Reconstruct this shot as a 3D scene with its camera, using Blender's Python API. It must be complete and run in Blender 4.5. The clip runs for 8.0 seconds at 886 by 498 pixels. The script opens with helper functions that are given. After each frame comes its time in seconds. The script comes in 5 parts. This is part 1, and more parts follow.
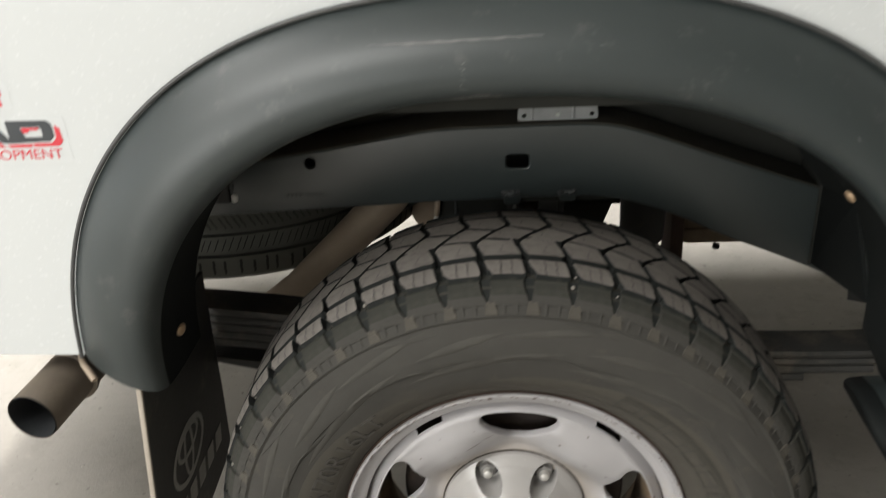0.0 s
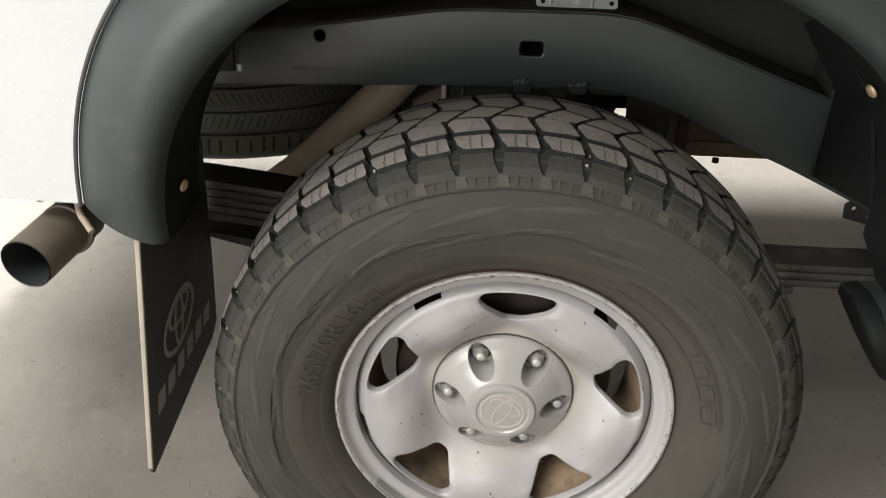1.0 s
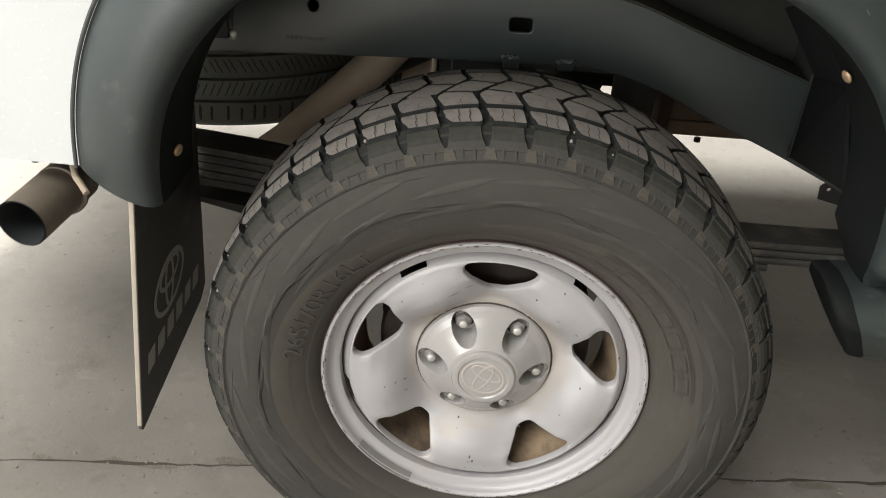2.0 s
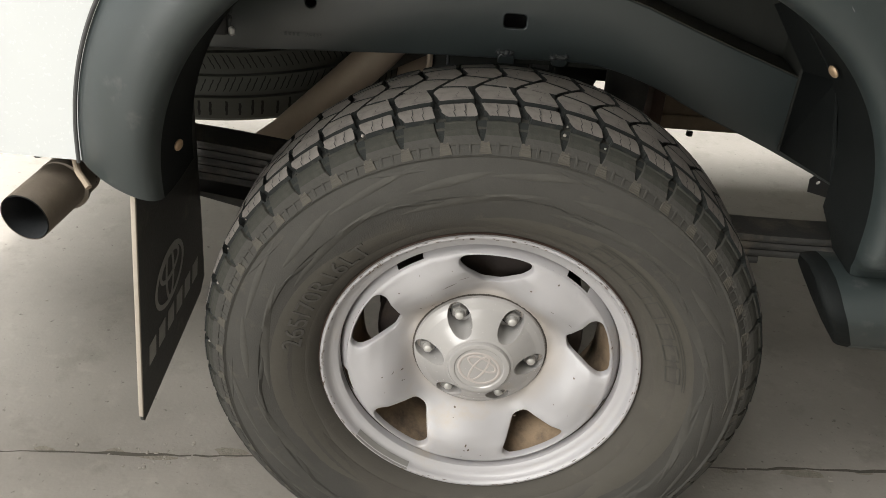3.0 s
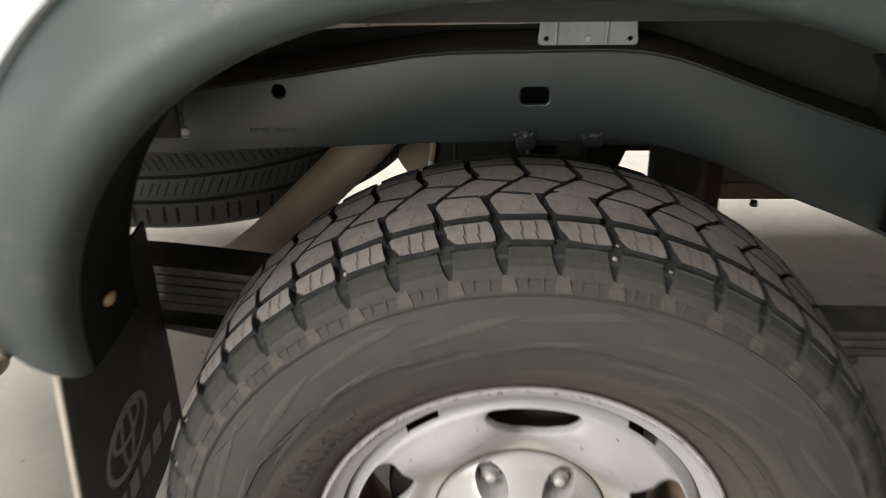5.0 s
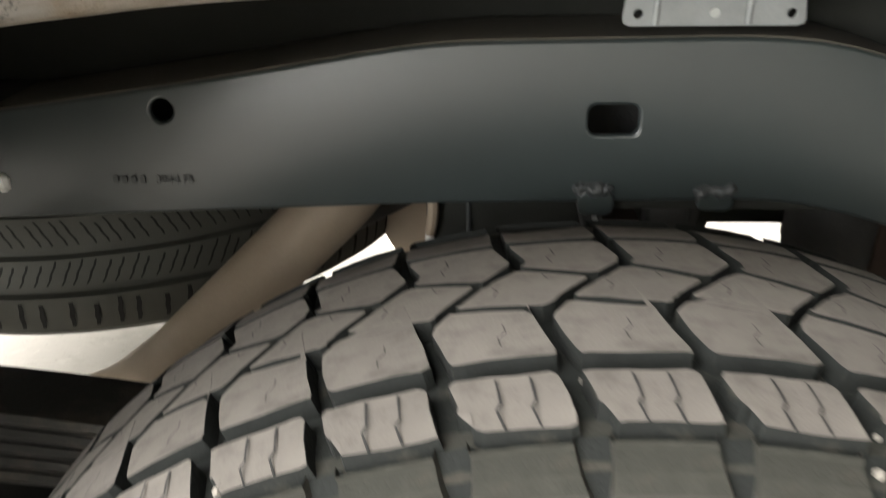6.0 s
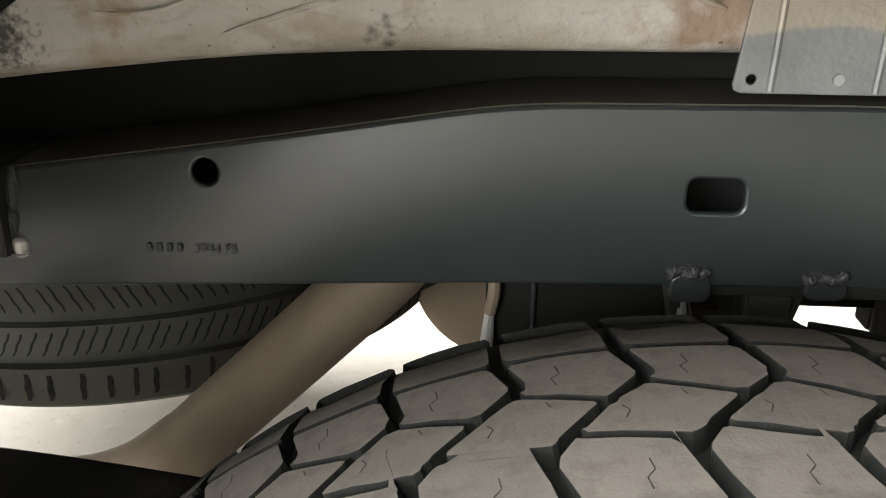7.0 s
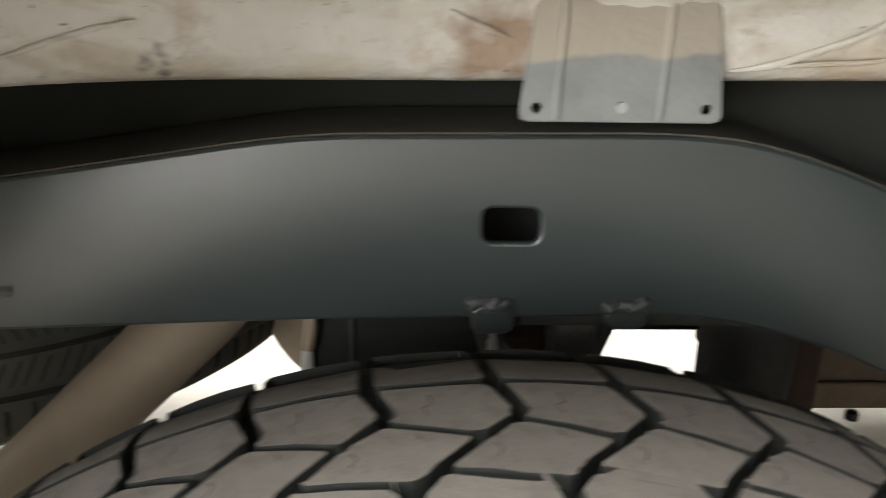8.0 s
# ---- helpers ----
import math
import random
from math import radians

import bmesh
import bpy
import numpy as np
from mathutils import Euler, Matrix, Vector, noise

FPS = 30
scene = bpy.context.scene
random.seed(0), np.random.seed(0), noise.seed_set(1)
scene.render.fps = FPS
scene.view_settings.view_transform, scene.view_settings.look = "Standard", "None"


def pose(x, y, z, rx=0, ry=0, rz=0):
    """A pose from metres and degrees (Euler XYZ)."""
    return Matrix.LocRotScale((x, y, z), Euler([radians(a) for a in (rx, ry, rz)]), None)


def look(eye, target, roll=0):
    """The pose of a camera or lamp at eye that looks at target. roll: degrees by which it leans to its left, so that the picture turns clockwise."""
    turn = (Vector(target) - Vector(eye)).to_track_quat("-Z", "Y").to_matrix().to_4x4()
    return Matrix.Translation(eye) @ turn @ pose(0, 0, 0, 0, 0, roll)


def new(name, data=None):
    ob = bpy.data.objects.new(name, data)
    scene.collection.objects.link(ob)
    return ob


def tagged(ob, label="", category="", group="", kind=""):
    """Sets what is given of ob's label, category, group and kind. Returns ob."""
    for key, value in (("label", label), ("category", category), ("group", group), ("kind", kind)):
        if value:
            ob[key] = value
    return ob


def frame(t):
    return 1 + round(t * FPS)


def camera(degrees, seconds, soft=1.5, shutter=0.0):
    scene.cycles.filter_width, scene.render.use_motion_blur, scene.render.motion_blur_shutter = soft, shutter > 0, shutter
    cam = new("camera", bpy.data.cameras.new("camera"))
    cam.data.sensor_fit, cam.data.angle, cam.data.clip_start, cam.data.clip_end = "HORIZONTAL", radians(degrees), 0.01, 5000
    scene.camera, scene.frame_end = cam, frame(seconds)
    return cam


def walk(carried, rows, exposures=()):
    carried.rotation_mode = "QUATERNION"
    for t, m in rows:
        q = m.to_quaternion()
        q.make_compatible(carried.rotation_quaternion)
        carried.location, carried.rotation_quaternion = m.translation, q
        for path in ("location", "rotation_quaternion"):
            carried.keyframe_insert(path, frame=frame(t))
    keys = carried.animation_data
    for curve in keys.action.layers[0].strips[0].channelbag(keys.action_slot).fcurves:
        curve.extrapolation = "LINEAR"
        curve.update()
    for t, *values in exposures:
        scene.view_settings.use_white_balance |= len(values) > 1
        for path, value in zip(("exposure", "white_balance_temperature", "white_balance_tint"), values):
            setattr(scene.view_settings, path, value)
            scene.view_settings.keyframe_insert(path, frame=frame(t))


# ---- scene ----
cam = camera(53.3, 8.0, soft=0.75, shutter=0.5)
PATH = [
    (0, (0.001, -0.864, 1.213), (-0.147, 0.923, 0.327), -3.4),
    (0.2, (-0.029, -0.861, 1.19), (-0.169, 0.914, 0.278), -2.6),
    (0.5, (-0.036, -0.866, 1.175), (-0.165, 0.893, 0.231), -1.4),
    (0.7, (-0.042, -0.874, 1.172), (-0.147, 0.868, 0.195), -0.2),
    (1, (-0.045, -0.897, 1.136), (-0.121, 0.834, 0.137), 1.7),
    (1.5, (-0.039, -0.919, 1.138), (-0.089, 0.793, 0.105), 3.1),
    (2, (-0.047, -0.927, 1.149), (-0.082, 0.774, 0.099), 3.8),
    (2.2, (-0.049, -0.932, 1.146), (-0.081, 0.763, 0.085), 3.9),
    (3.5, (-0.046, -0.949, 1.166), (-0.051, 0.748, 0.107), 3.5),
    (4, (-0.047, -0.94, 1.174), (-0.024, 0.766, 0.13), 3.2),
    (4.2, (-0.039, -0.93, 1.19), (-0.045, 0.778, 0.149), 2.2),
    (4.5, (-0.048, -0.889, 1.205), (-0.075, 0.835, 0.191), 1.0),
    (4.7, (-0.042, -0.814, 1.186), (-0.1, 0.912, 0.179), -0.2),
    (5.8, (-0.049, -0.288, 0.951), (-0.161, 1.492, 0.045), -1.7),
    (6, (-0.062, -0.253, 0.934), (-0.168, 1.559, 0.096), -1.0),
    (6.5, (-0.091, -0.202, 0.928), (-0.2, 1.645, 0.168), -0.3),
    (7, (-0.112, -0.187, 0.923), (-0.212, 1.674, 0.197), 0.6),
    (7.5, (-0.099, -0.178, 0.923), (-0.161, 1.693, 0.217), 1.0),
    (8, (-0.042, -0.168, 0.924), (0.041, 1.713, 0.249), 1.2),
]
EXPOSURES = [(0.0, -0.06), (0.5, 0.02), (1.0, 0.12), (2.0, 0.14), (4.0, 0.14), (4.7, 0.16), (5.8, 1.22), (7.5, 1.12), (8.0, 1.18)]
walk(cam, [(t, look(*row)) for t, *row in PATH], EXPOSURES)

# ---- light ----
world = bpy.data.worlds.new("sky")
world.use_nodes = True
scene.world = world
sky = world.node_tree.nodes.new("ShaderNodeTexSky")
sky.sky_type, sky.sun_disc = "NISHITA", False
sky.sun_elevation, sky.sun_rotation = radians(70.5), radians(225)
world.node_tree.links.new(sky.outputs[0], world.node_tree.nodes["Background"].inputs[0])
world.node_tree.nodes["Background"].inputs[1].default_value = 0.12


def opening_light(name, at, towards, width, height, watts, colour):
    data = bpy.data.lights.new(name, "AREA")
    data.shape, data.size, data.size_y, data.energy, data.color = "RECTANGLE", width, height, watts, colour
    ob = new(name, data)
    ob.matrix_world = look(at, towards)
    return ob


# sun through the skylight behind the truck's tail
sun_data = bpy.data.lights.new("sun", "SUN")
sun_data.energy, sun_data.angle, sun_data.color = 5.0, radians(4.5), (1.0, 0.97, 0.92)
sun = new("sun", sun_data)
sun.matrix_world = look((-1.12, -1.12, 4.5), (0, 0, 0))

DAY = (1.0, 0.975, 0.93)
opening_light("skylight_far_side", (-1.2, 3.4, 4.5), (-1.2, 3.4, 0), 7.0, 2.0, 950, DAY)
opening_light("skylight_rear_end", (-3.6, 0.5, 4.5), (-3.6, 0.5, 0), 2.4, 2.4, 240, DAY)
opening_light("daylight_near_window", (-4.6, -5.95, 2.1), (-3.6, 0, 1.2), 5.0, 2.4, 340, DAY)
opening_light("skylight_near_side", (-3.0, -2.9, 4.5), (-3.0, -2.9, 0), 4.4, 1.6, 390, DAY)
opening_light("daylight_rear_door", (-8.1, -1.4, 1.7), (0, -1.0, 0.9), 4.2, 3.0, 80, DAY)

# ---- materials ----


def material(name, colour, rough=0.5, metal=0.0, vary=0.12, scale=14.0, bump=0.1, grain=260.0, coat=0.0, dust=None, dust_amount=0.0, dust_scale=6.0, spec=0.5, island=0.0):
    """A surface with stains at a large scale and grain at a small one; dust: a second colour in patches."""
    m = bpy.data.materials.new(name)
    m.use_nodes = True
    nt = m.node_tree
    node, link = nt.nodes.new, nt.links.new
    b = nt.nodes["Principled BSDF"]
    tc = node("ShaderNodeTexCoord")
    big, fine = node("ShaderNodeTexNoise"), node("ShaderNodeTexNoise")
    big.inputs["Scale"].default_value, big.inputs["Detail"].default_value, big.inputs["Roughness"].default_value = scale, 6, 0.62
    fine.inputs["Scale"].default_value, fine.inputs["Detail"].default_value = grain, 3
    for n in (big, fine):
        link(tc.outputs["Object"], n.inputs["Vector"])
    mix = node("ShaderNodeMix")
    mix.data_type, mix.blend_type = "RGBA", "MIX"
    mix.inputs[6].default_value = (*[c * (1 - vary) for c in colour], 1)
    mix.inputs[7].default_value = (*[min(1, c * (1 + vary)) for c in colour], 1)
    link(big.outputs["Fac"], mix.inputs[0])
    out = mix.outputs[2]
    if dust:
        spots, ramp, mix2 = node("ShaderNodeTexNoise"), node("ShaderNodeValToRGB"), node("ShaderNodeMix")
        spots.inputs["Scale"].default_value, spots.inputs["Detail"].default_value, spots.inputs["Roughness"].default_value = dust_scale, 8, 0.68
        link(tc.outputs["Object"], spots.inputs["Vector"])
        ramp.color_ramp.elements[0].position, ramp.color_ramp.elements[1].position = 0.62 - 0.35 * dust_amount, 0.78 - 0.25 * dust_amount
        link(spots.outputs["Fac"], ramp.inputs[0])
        mix2.data_type = "RGBA"
        mix2.inputs[7].default_value = (*dust, 1)
        link(ramp.outputs[0], mix2.inputs[0])
        link(out, mix2.inputs[6])
        out = mix2.outputs[2]
    if island:
        info, mult, hsv = node("ShaderNodeObjectInfo"), node("ShaderNodeMapRange"), node("ShaderNodeHueSaturation")
        mult.inputs["To Min"].default_value, mult.inputs["To Max"].default_value = 1 - island, 1 + island
        link(info.outputs["Random"], mult.inputs["Value"])
        link(mult.outputs["Result"], hsv.inputs["Value"])
        link(out, hsv.inputs["Color"])
        out = hsv.outputs[0]
    link(out, b.inputs["Base Color"])
    rmix = node("ShaderNodeMapRange")
    rmix.inputs["To Min"].default_value, rmix.inputs["To Max"].default_value = max(0.02, rough - 0.08), min(1, rough + 0.08)
    link(fine.outputs["Fac"], rmix.inputs["Value"])
    link(rmix.outputs["Result"], b.inputs["Roughness"])
    b.inputs["Metallic"].default_value = metal
    b.inputs["Coat Weight"].default_value = coat
    b.inputs["Coat Roughness"].default_value = 0.08
    b.inputs["Specular IOR Level"].default_value = spec
    if bump:
        bu = node("ShaderNodeBump")
        bu.inputs["Strength"].default_value, bu.inputs["Distance"].default_value = bump, 0.002
        add = node("ShaderNodeMath")
        add.operation = "ADD"
        link(fine.outputs["Fac"], add.inputs[0])
        link(big.outputs["Fac"], add.inputs[1])
        link(add.outputs[0], bu.inputs["Height"])
        link(bu.outputs[0], b.inputs["Normal"])
    return m


WHITE = material("white_paint", (0.50, 0.52, 0.52), 0.25, vary=0.015, scale=3, bump=0.0, coat=0.6)
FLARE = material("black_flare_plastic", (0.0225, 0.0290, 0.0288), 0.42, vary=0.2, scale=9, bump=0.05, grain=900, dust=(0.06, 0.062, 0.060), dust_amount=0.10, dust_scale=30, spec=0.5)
# matt textured plastic, darkened further for the shade inside the arch
FLANGE = material("shaded_textured_plastic", (0.0075, 0.0088, 0.0086), 0.7, vary=0.25, bump=0.25, grain=700, spec=0.1)
RAILPAINT = material("black_chassis_paint", (0.0270, 0.0345, 0.0340), 0.35, vary=0.14, scale=20, bump=0.06, grain=1200, spec=0.7)
DARK = material("dark_underbody", (0.026, 0.026, 0.025), 0.7, vary=0.4, scale=9, bump=0.3, dust=(0.05, 0.04, 0.03), dust_amount=0.25, dust_scale=14)
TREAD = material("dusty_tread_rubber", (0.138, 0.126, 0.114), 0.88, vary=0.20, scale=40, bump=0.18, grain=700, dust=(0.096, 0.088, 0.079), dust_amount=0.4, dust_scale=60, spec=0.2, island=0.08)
# near-black, so that the shade in grooves and notches is in the colour
GROOVE = material("groove_shade_rubber", (0.010, 0.0115, 0.0105), 0.85, vary=0.3, scale=60, bump=0.3, grain=500, dust=(0.04, 0.038, 0.030), dust_amount=0.12, dust_scale=50, spec=0.3)
SIDEWALL = material("dusty_sidewall_rubber", (0.0420, 0.0405, 0.0360), 0.85, vary=0.22, scale=22, bump=0.2, grain=500, dust=(0.066, 0.059, 0.048), dust_amount=0.12, dust_scale=26, spec=0.2)
LEAFSTEEL = material("dusty_spring_steel", (0.036, 0.036, 0.034), 0.55, vary=0.3, scale=12, bump=0.2, dust=(0.11, 0.095, 0.075), dust_amount=0.3, dust_scale=16)
SWOOSH = material("dust_on_sidewall_relief", (0.0455, 0.0435, 0.0380), 0.82, vary=0.25, scale=30, bump=0.15, spec=0.25)
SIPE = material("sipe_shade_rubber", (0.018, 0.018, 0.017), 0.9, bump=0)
SHOULDER = material("clean_dark_shoulder_rubber", (0.033, 0.033, 0.0285), 0.92, vary=0.5, scale=45, bump=0.2, grain=500, dust=(0.050, 0.046, 0.038), dust_amount=0.3, dust_scale=40, spec=0.1)
SIDELINE = material("sidewall_crease_rubber", (0.035, 0.035, 0.030), 0.75, vary=0.3, scale=40, bump=0.1, spec=0.3)
RIBDUST = material("dust_on_moulded_ribs", (0.061, 0.056, 0.047), 0.85, vary=0.3, scale=60, bump=0.15, spec=0.2)
LETTER = material("raised_rubber_lettering", (0.050, 0.047, 0.041), 0.7, vary=0.2, scale=40, bump=0.1)
STEEL = material("silver_wheel_paint", (0.345, 0.337, 0.342), 0.45, metal=0.15, vary=0.05, scale=8, bump=0.03, grain=600, dust=(0.36, 0.32, 0.27), dust_amount=0.1, dust_scale=10)
CAPPAINT = material("silver_cap_plastic", (0.310, 0.300, 0.290), 0.24, metal=0.1, vary=0.05, bump=0.02)
EMBLEM = material("grey_emblem_plastic", (0.325, 0.295, 0.275), 0.6, vary=0.05, bump=0.02)
NUT = material("bright_nut_metal", (0.42, 0.41, 0.385), 0.42, metal=0.4, vary=0.1, bump=0.05)
RUST = material("rusty_brake_iron", (0.030, 0.022, 0.018), 0.8, vary=0.35, scale=25, bump=0.3, dust=(0.08, 0.052, 0.034), dust_amount=0.2, dust_scale=12)
RIMDUST = material("brown_dust_in_rim", (0.23, 0.165, 0.105), 0.85, vary=0.35, scale=16, bump=0.2, dust=(0.05, 0.04, 0.032), dust_amount=0.45, dust_scale=11)
CHIP = material("chipped_bare_metal", (0.085, 0.062, 0.045), 0.7, vary=0.3, scale=200, bump=0.1)
GRIT = material("pale_grit", (0.235, 0.217, 0.19), 0.9, vary=0.3, scale=300, bump=0.2)
JOINT = material("dirt_in_joint", (0.062, 0.055, 0.044), 0.9, vary=0.4, scale=60, bump=0.2)
SPALL = material("broken_concrete_edge", (0.175, 0.158, 0.132), 0.95, vary=0.35, scale=90, bump=0.6, grain=300)
BEADDARK = material("dark_joint_dirt", (0.05, 0.043, 0.036), 0.85, vary=0.3, bump=0)
PIPE = material("dusty_exhaust_steel", (0.32, 0.255, 0.19), 0.6, metal=0.15, vary=0.22, scale=14, bump=0.12, dust=(0.36, 0.29, 0.22), dust_amount=0.3, dust_scale=9)
TIPSTEEL = material("smoked_tail_steel", (0.150, 0.125, 0.098), 0.65, metal=0.2, vary=0.3, scale=20, bump=0.15, dust=(0.20, 0.165, 0.125), dust_amount=0.25, dust_scale=14)
# soot inside the exhaust, and painted shade in the nut pockets
SOOTSHADE = material("soot_and_hole_shade", (0.012, 0.014, 0.016), 0.9, bump=0)
PLATEAU = material("brown_dusted_rubber", (0.053, 0.0490, 0.0405), 0.8, vary=0.15, scale=16, bump=0.12, dust=(0.058, 0.053, 0.045), dust_amount=0.25, dust_scale=12, spec=0.25)
PLATE = material("galvanised_bracket", (0.40, 0.41, 0.40), 0.55, metal=0.35, vary=0.14, scale=40, bump=0.12, dust=(0.52, 0.47, 0.39), dust_amount=0.3, dust_scale=25)
GREYLEAD = material("dull_grey_lead", (0.19, 0.185, 0.175), 0.6, metal=0.3, vary=0.15, scale=60, bump=0.1)
# black of the underbody hollows, their shade put into the colour
VOID = material("cavity_shade_black", (0.025, 0.026, 0.023), 0.9, vary=0.3, bump=0.1, spec=0.1)
WELD = material("rough_weld_bead", (0.05, 0.054, 0.054), 0.5, metal=0.2, vary=0.4, scale=120, bump=0.8, grain=300)
WELDTIP = material("bare_weld_spatter", (0.7, 0.7, 0.68), 0.4, metal=0.3, bump=0.2)
FLAP = material("black_flap_rubber", (0.028, 0.028, 0.026), 0.6, vary=0.25, scale=20, bump=0.15, dust=(0.09, 0.08, 0.065), dust_amount=0.15, dust_scale=12)
FLAPEDGE = material("worn_pale_flap_edge", (0.34, 0.30, 0.25), 0.8, vary=0.2, scale=60, bump=0.2)
FLAPPRINT = material("faded_grey_print", (0.30, 0.295, 0.275), 0.75, vary=0.3, scale=50, bump=0.05)
BRASS = material("tarnished_screw_metal", (0.38, 0.27, 0.17), 0.5, metal=0.5, vary=0.3, scale=150, bump=0.2)
SPARE = material("dull_black_rubber", (0.080, 0.082, 0.070), 0.6, vary=0.2, scale=20, bump=0.15, grain=500)
SEAL = material("grey_rubber_seal", (0.05, 0.051, 0.05), 0.6, vary=0.15, scale=40, bump=0.05)
REDFILM = material("red_decal_film", (0.52, 0.03, 0.045), 0.4, vary=0.03, bump=0)
BLACKFILM = material("black_decal_film", (0.03, 0.035, 0.04), 0.4, vary=0.05, bump=0)
CLEARFILM = material("clear_decal_film", (0.50, 0.52, 0.52), 0.22, vary=0.015, bump=0)
DUSTYTOP = material("dusty_rail_top", (0.058, 0.053, 0.041), 0.8, vary=0.3, bump=0.2)
STAMP = material("dull_stamped_paint", (0.0235, 0.0298, 0.0292), 0.45, bump=0)
SCRATCH = material("pale_scuff_scratch", (0.13, 0.13, 0.126), 0.6, vary=0.3, scale=100, bump=0)
TANPLATE = material("dusty_brown_metal", (0.14, 0.105, 0.07), 0.75, vary=0.3, scale=20, bump=0.2, dust=(0.2, 0.15, 0.10), dust_amount=0.3, dust_scale=12)
RUSTDARK = material("dark_rusty_steel", (0.045, 0.026, 0.018), 0.8, vary=0.35, scale=30, bump=0.25)
HALLPAINT = material("hall_wall_paint", (0.62, 0.61, 0.58), 0.8, vary=0.05, scale=1.0, bump=0.05)


def floor_material():
    m = material("worn_concrete", (0.215, 0.200, 0.178), 0.62, vary=0.14, scale=4.5, bump=0.25, grain=150, dust=(0.168, 0.155, 0.134), dust_amount=0.25, dust_scale=11.0)
    nt = m.node_tree
    node, link = nt.nodes.new, nt.links.new
    shader = nt.nodes["Principled BSDF"]
    out = shader.inputs["Base Color"].links[0].from_socket
    tc = node("ShaderNodeTexCoord")
    # pale scuffs, small dark pits and broad stains
    for scale, detail, low, high, colour, share in ((26, 8, 0.56, 0.70, (0.255, 0.240, 0.212, 1), 0.55), (70, 3, 0.66, 0.72, (0.085, 0.076, 0.062, 1), 0.75), (2.6, 5, 0.52, 0.72, (0.150, 0.139, 0.120, 1), 0.55)):
        spots, ramp, scaled, mix = node("ShaderNodeTexNoise"), node("ShaderNodeMapRange"), node("ShaderNodeMath"), node("ShaderNodeMix")
        spots.inputs["Scale"].default_value, spots.inputs["Detail"].default_value, spots.inputs["Roughness"].default_value = scale, detail, 0.6
        link(tc.outputs["Object"], spots.inputs["Vector"])
        ramp.inputs["From Min"].default_value, ramp.inputs["From Max"].default_value = low, high
        link(spots.outputs["Fac"], ramp.inputs["Value"])
        scaled.operation = "MULTIPLY"
        scaled.inputs[1].default_value = share
        link(ramp.outputs["Result"], scaled.inputs[0])
        mix.data_type = "RGBA"
        mix.inputs[7].default_value = colour
        link(scaled.outputs[0], mix.inputs[0])
        link(out, mix.inputs[6])
        out = mix.outputs[2]
    link(out, shader.inputs["Base Color"])
    return m


CONCRETE = floor_material()


def add_ring_dust(m, radius, soft, colour, share):
    """Brown dust settled on a wheel inside the given radius, with a wavy edge."""
    nt = m.node_tree
    node, link = nt.nodes.new, nt.links.new
    b = nt.nodes["Principled BSDF"]
    tc, flat, length, wob, add, rmap, mix = node("ShaderNodeTexCoord"), node("ShaderNodeVectorMath"), node("ShaderNodeVectorMath"), node("ShaderNodeTexNoise"), node("ShaderNodeMath"), node("ShaderNodeMapRange"), node("ShaderNodeMix")
    before = b.inputs["Base Color"].links[0].from_socket
    flat.operation, length.operation, add.operation, mix.data_type = "MULTIPLY", "LENGTH", "MULTIPLY_ADD", "RGBA"
    flat.inputs[1].default_value = (1, 0, 1)
    link(tc.outputs["Object"], flat.inputs[0])
    link(flat.outputs[0], length.inputs[0])
    wob.inputs["Scale"].default_value, wob.inputs["Detail"].default_value = 9, 5
    link(tc.outputs["Object"], wob.inputs["Vector"])
    add.inputs[1].default_value = 0.07
    link(wob.outputs["Fac"], add.inputs[0])
    link(length.outputs["Value"], add.inputs[2])
    rmap.inputs["From Min"].default_value, rmap.inputs["From Max"].default_value = radius, radius + soft
    rmap.inputs["To Min"].default_value, rmap.inputs["To Max"].default_value = share, 0.0
    link(add.outputs[0], rmap.inputs["Value"])
    mix.inputs[7].default_value = (*colour, 1)
    link(rmap.outputs["Result"], mix.inputs[0])
    link(before, mix.inputs[6])
    link(mix.outputs[2], b.inputs["Base Color"])


add_ring_dust(SIDEWALL, 0.286, 0.020, (0.070, 0.063, 0.052), 0.5)
add_ring_dust(STEEL, 0.128, 0.030, (0.33, 0.28, 0.22), 0.55)


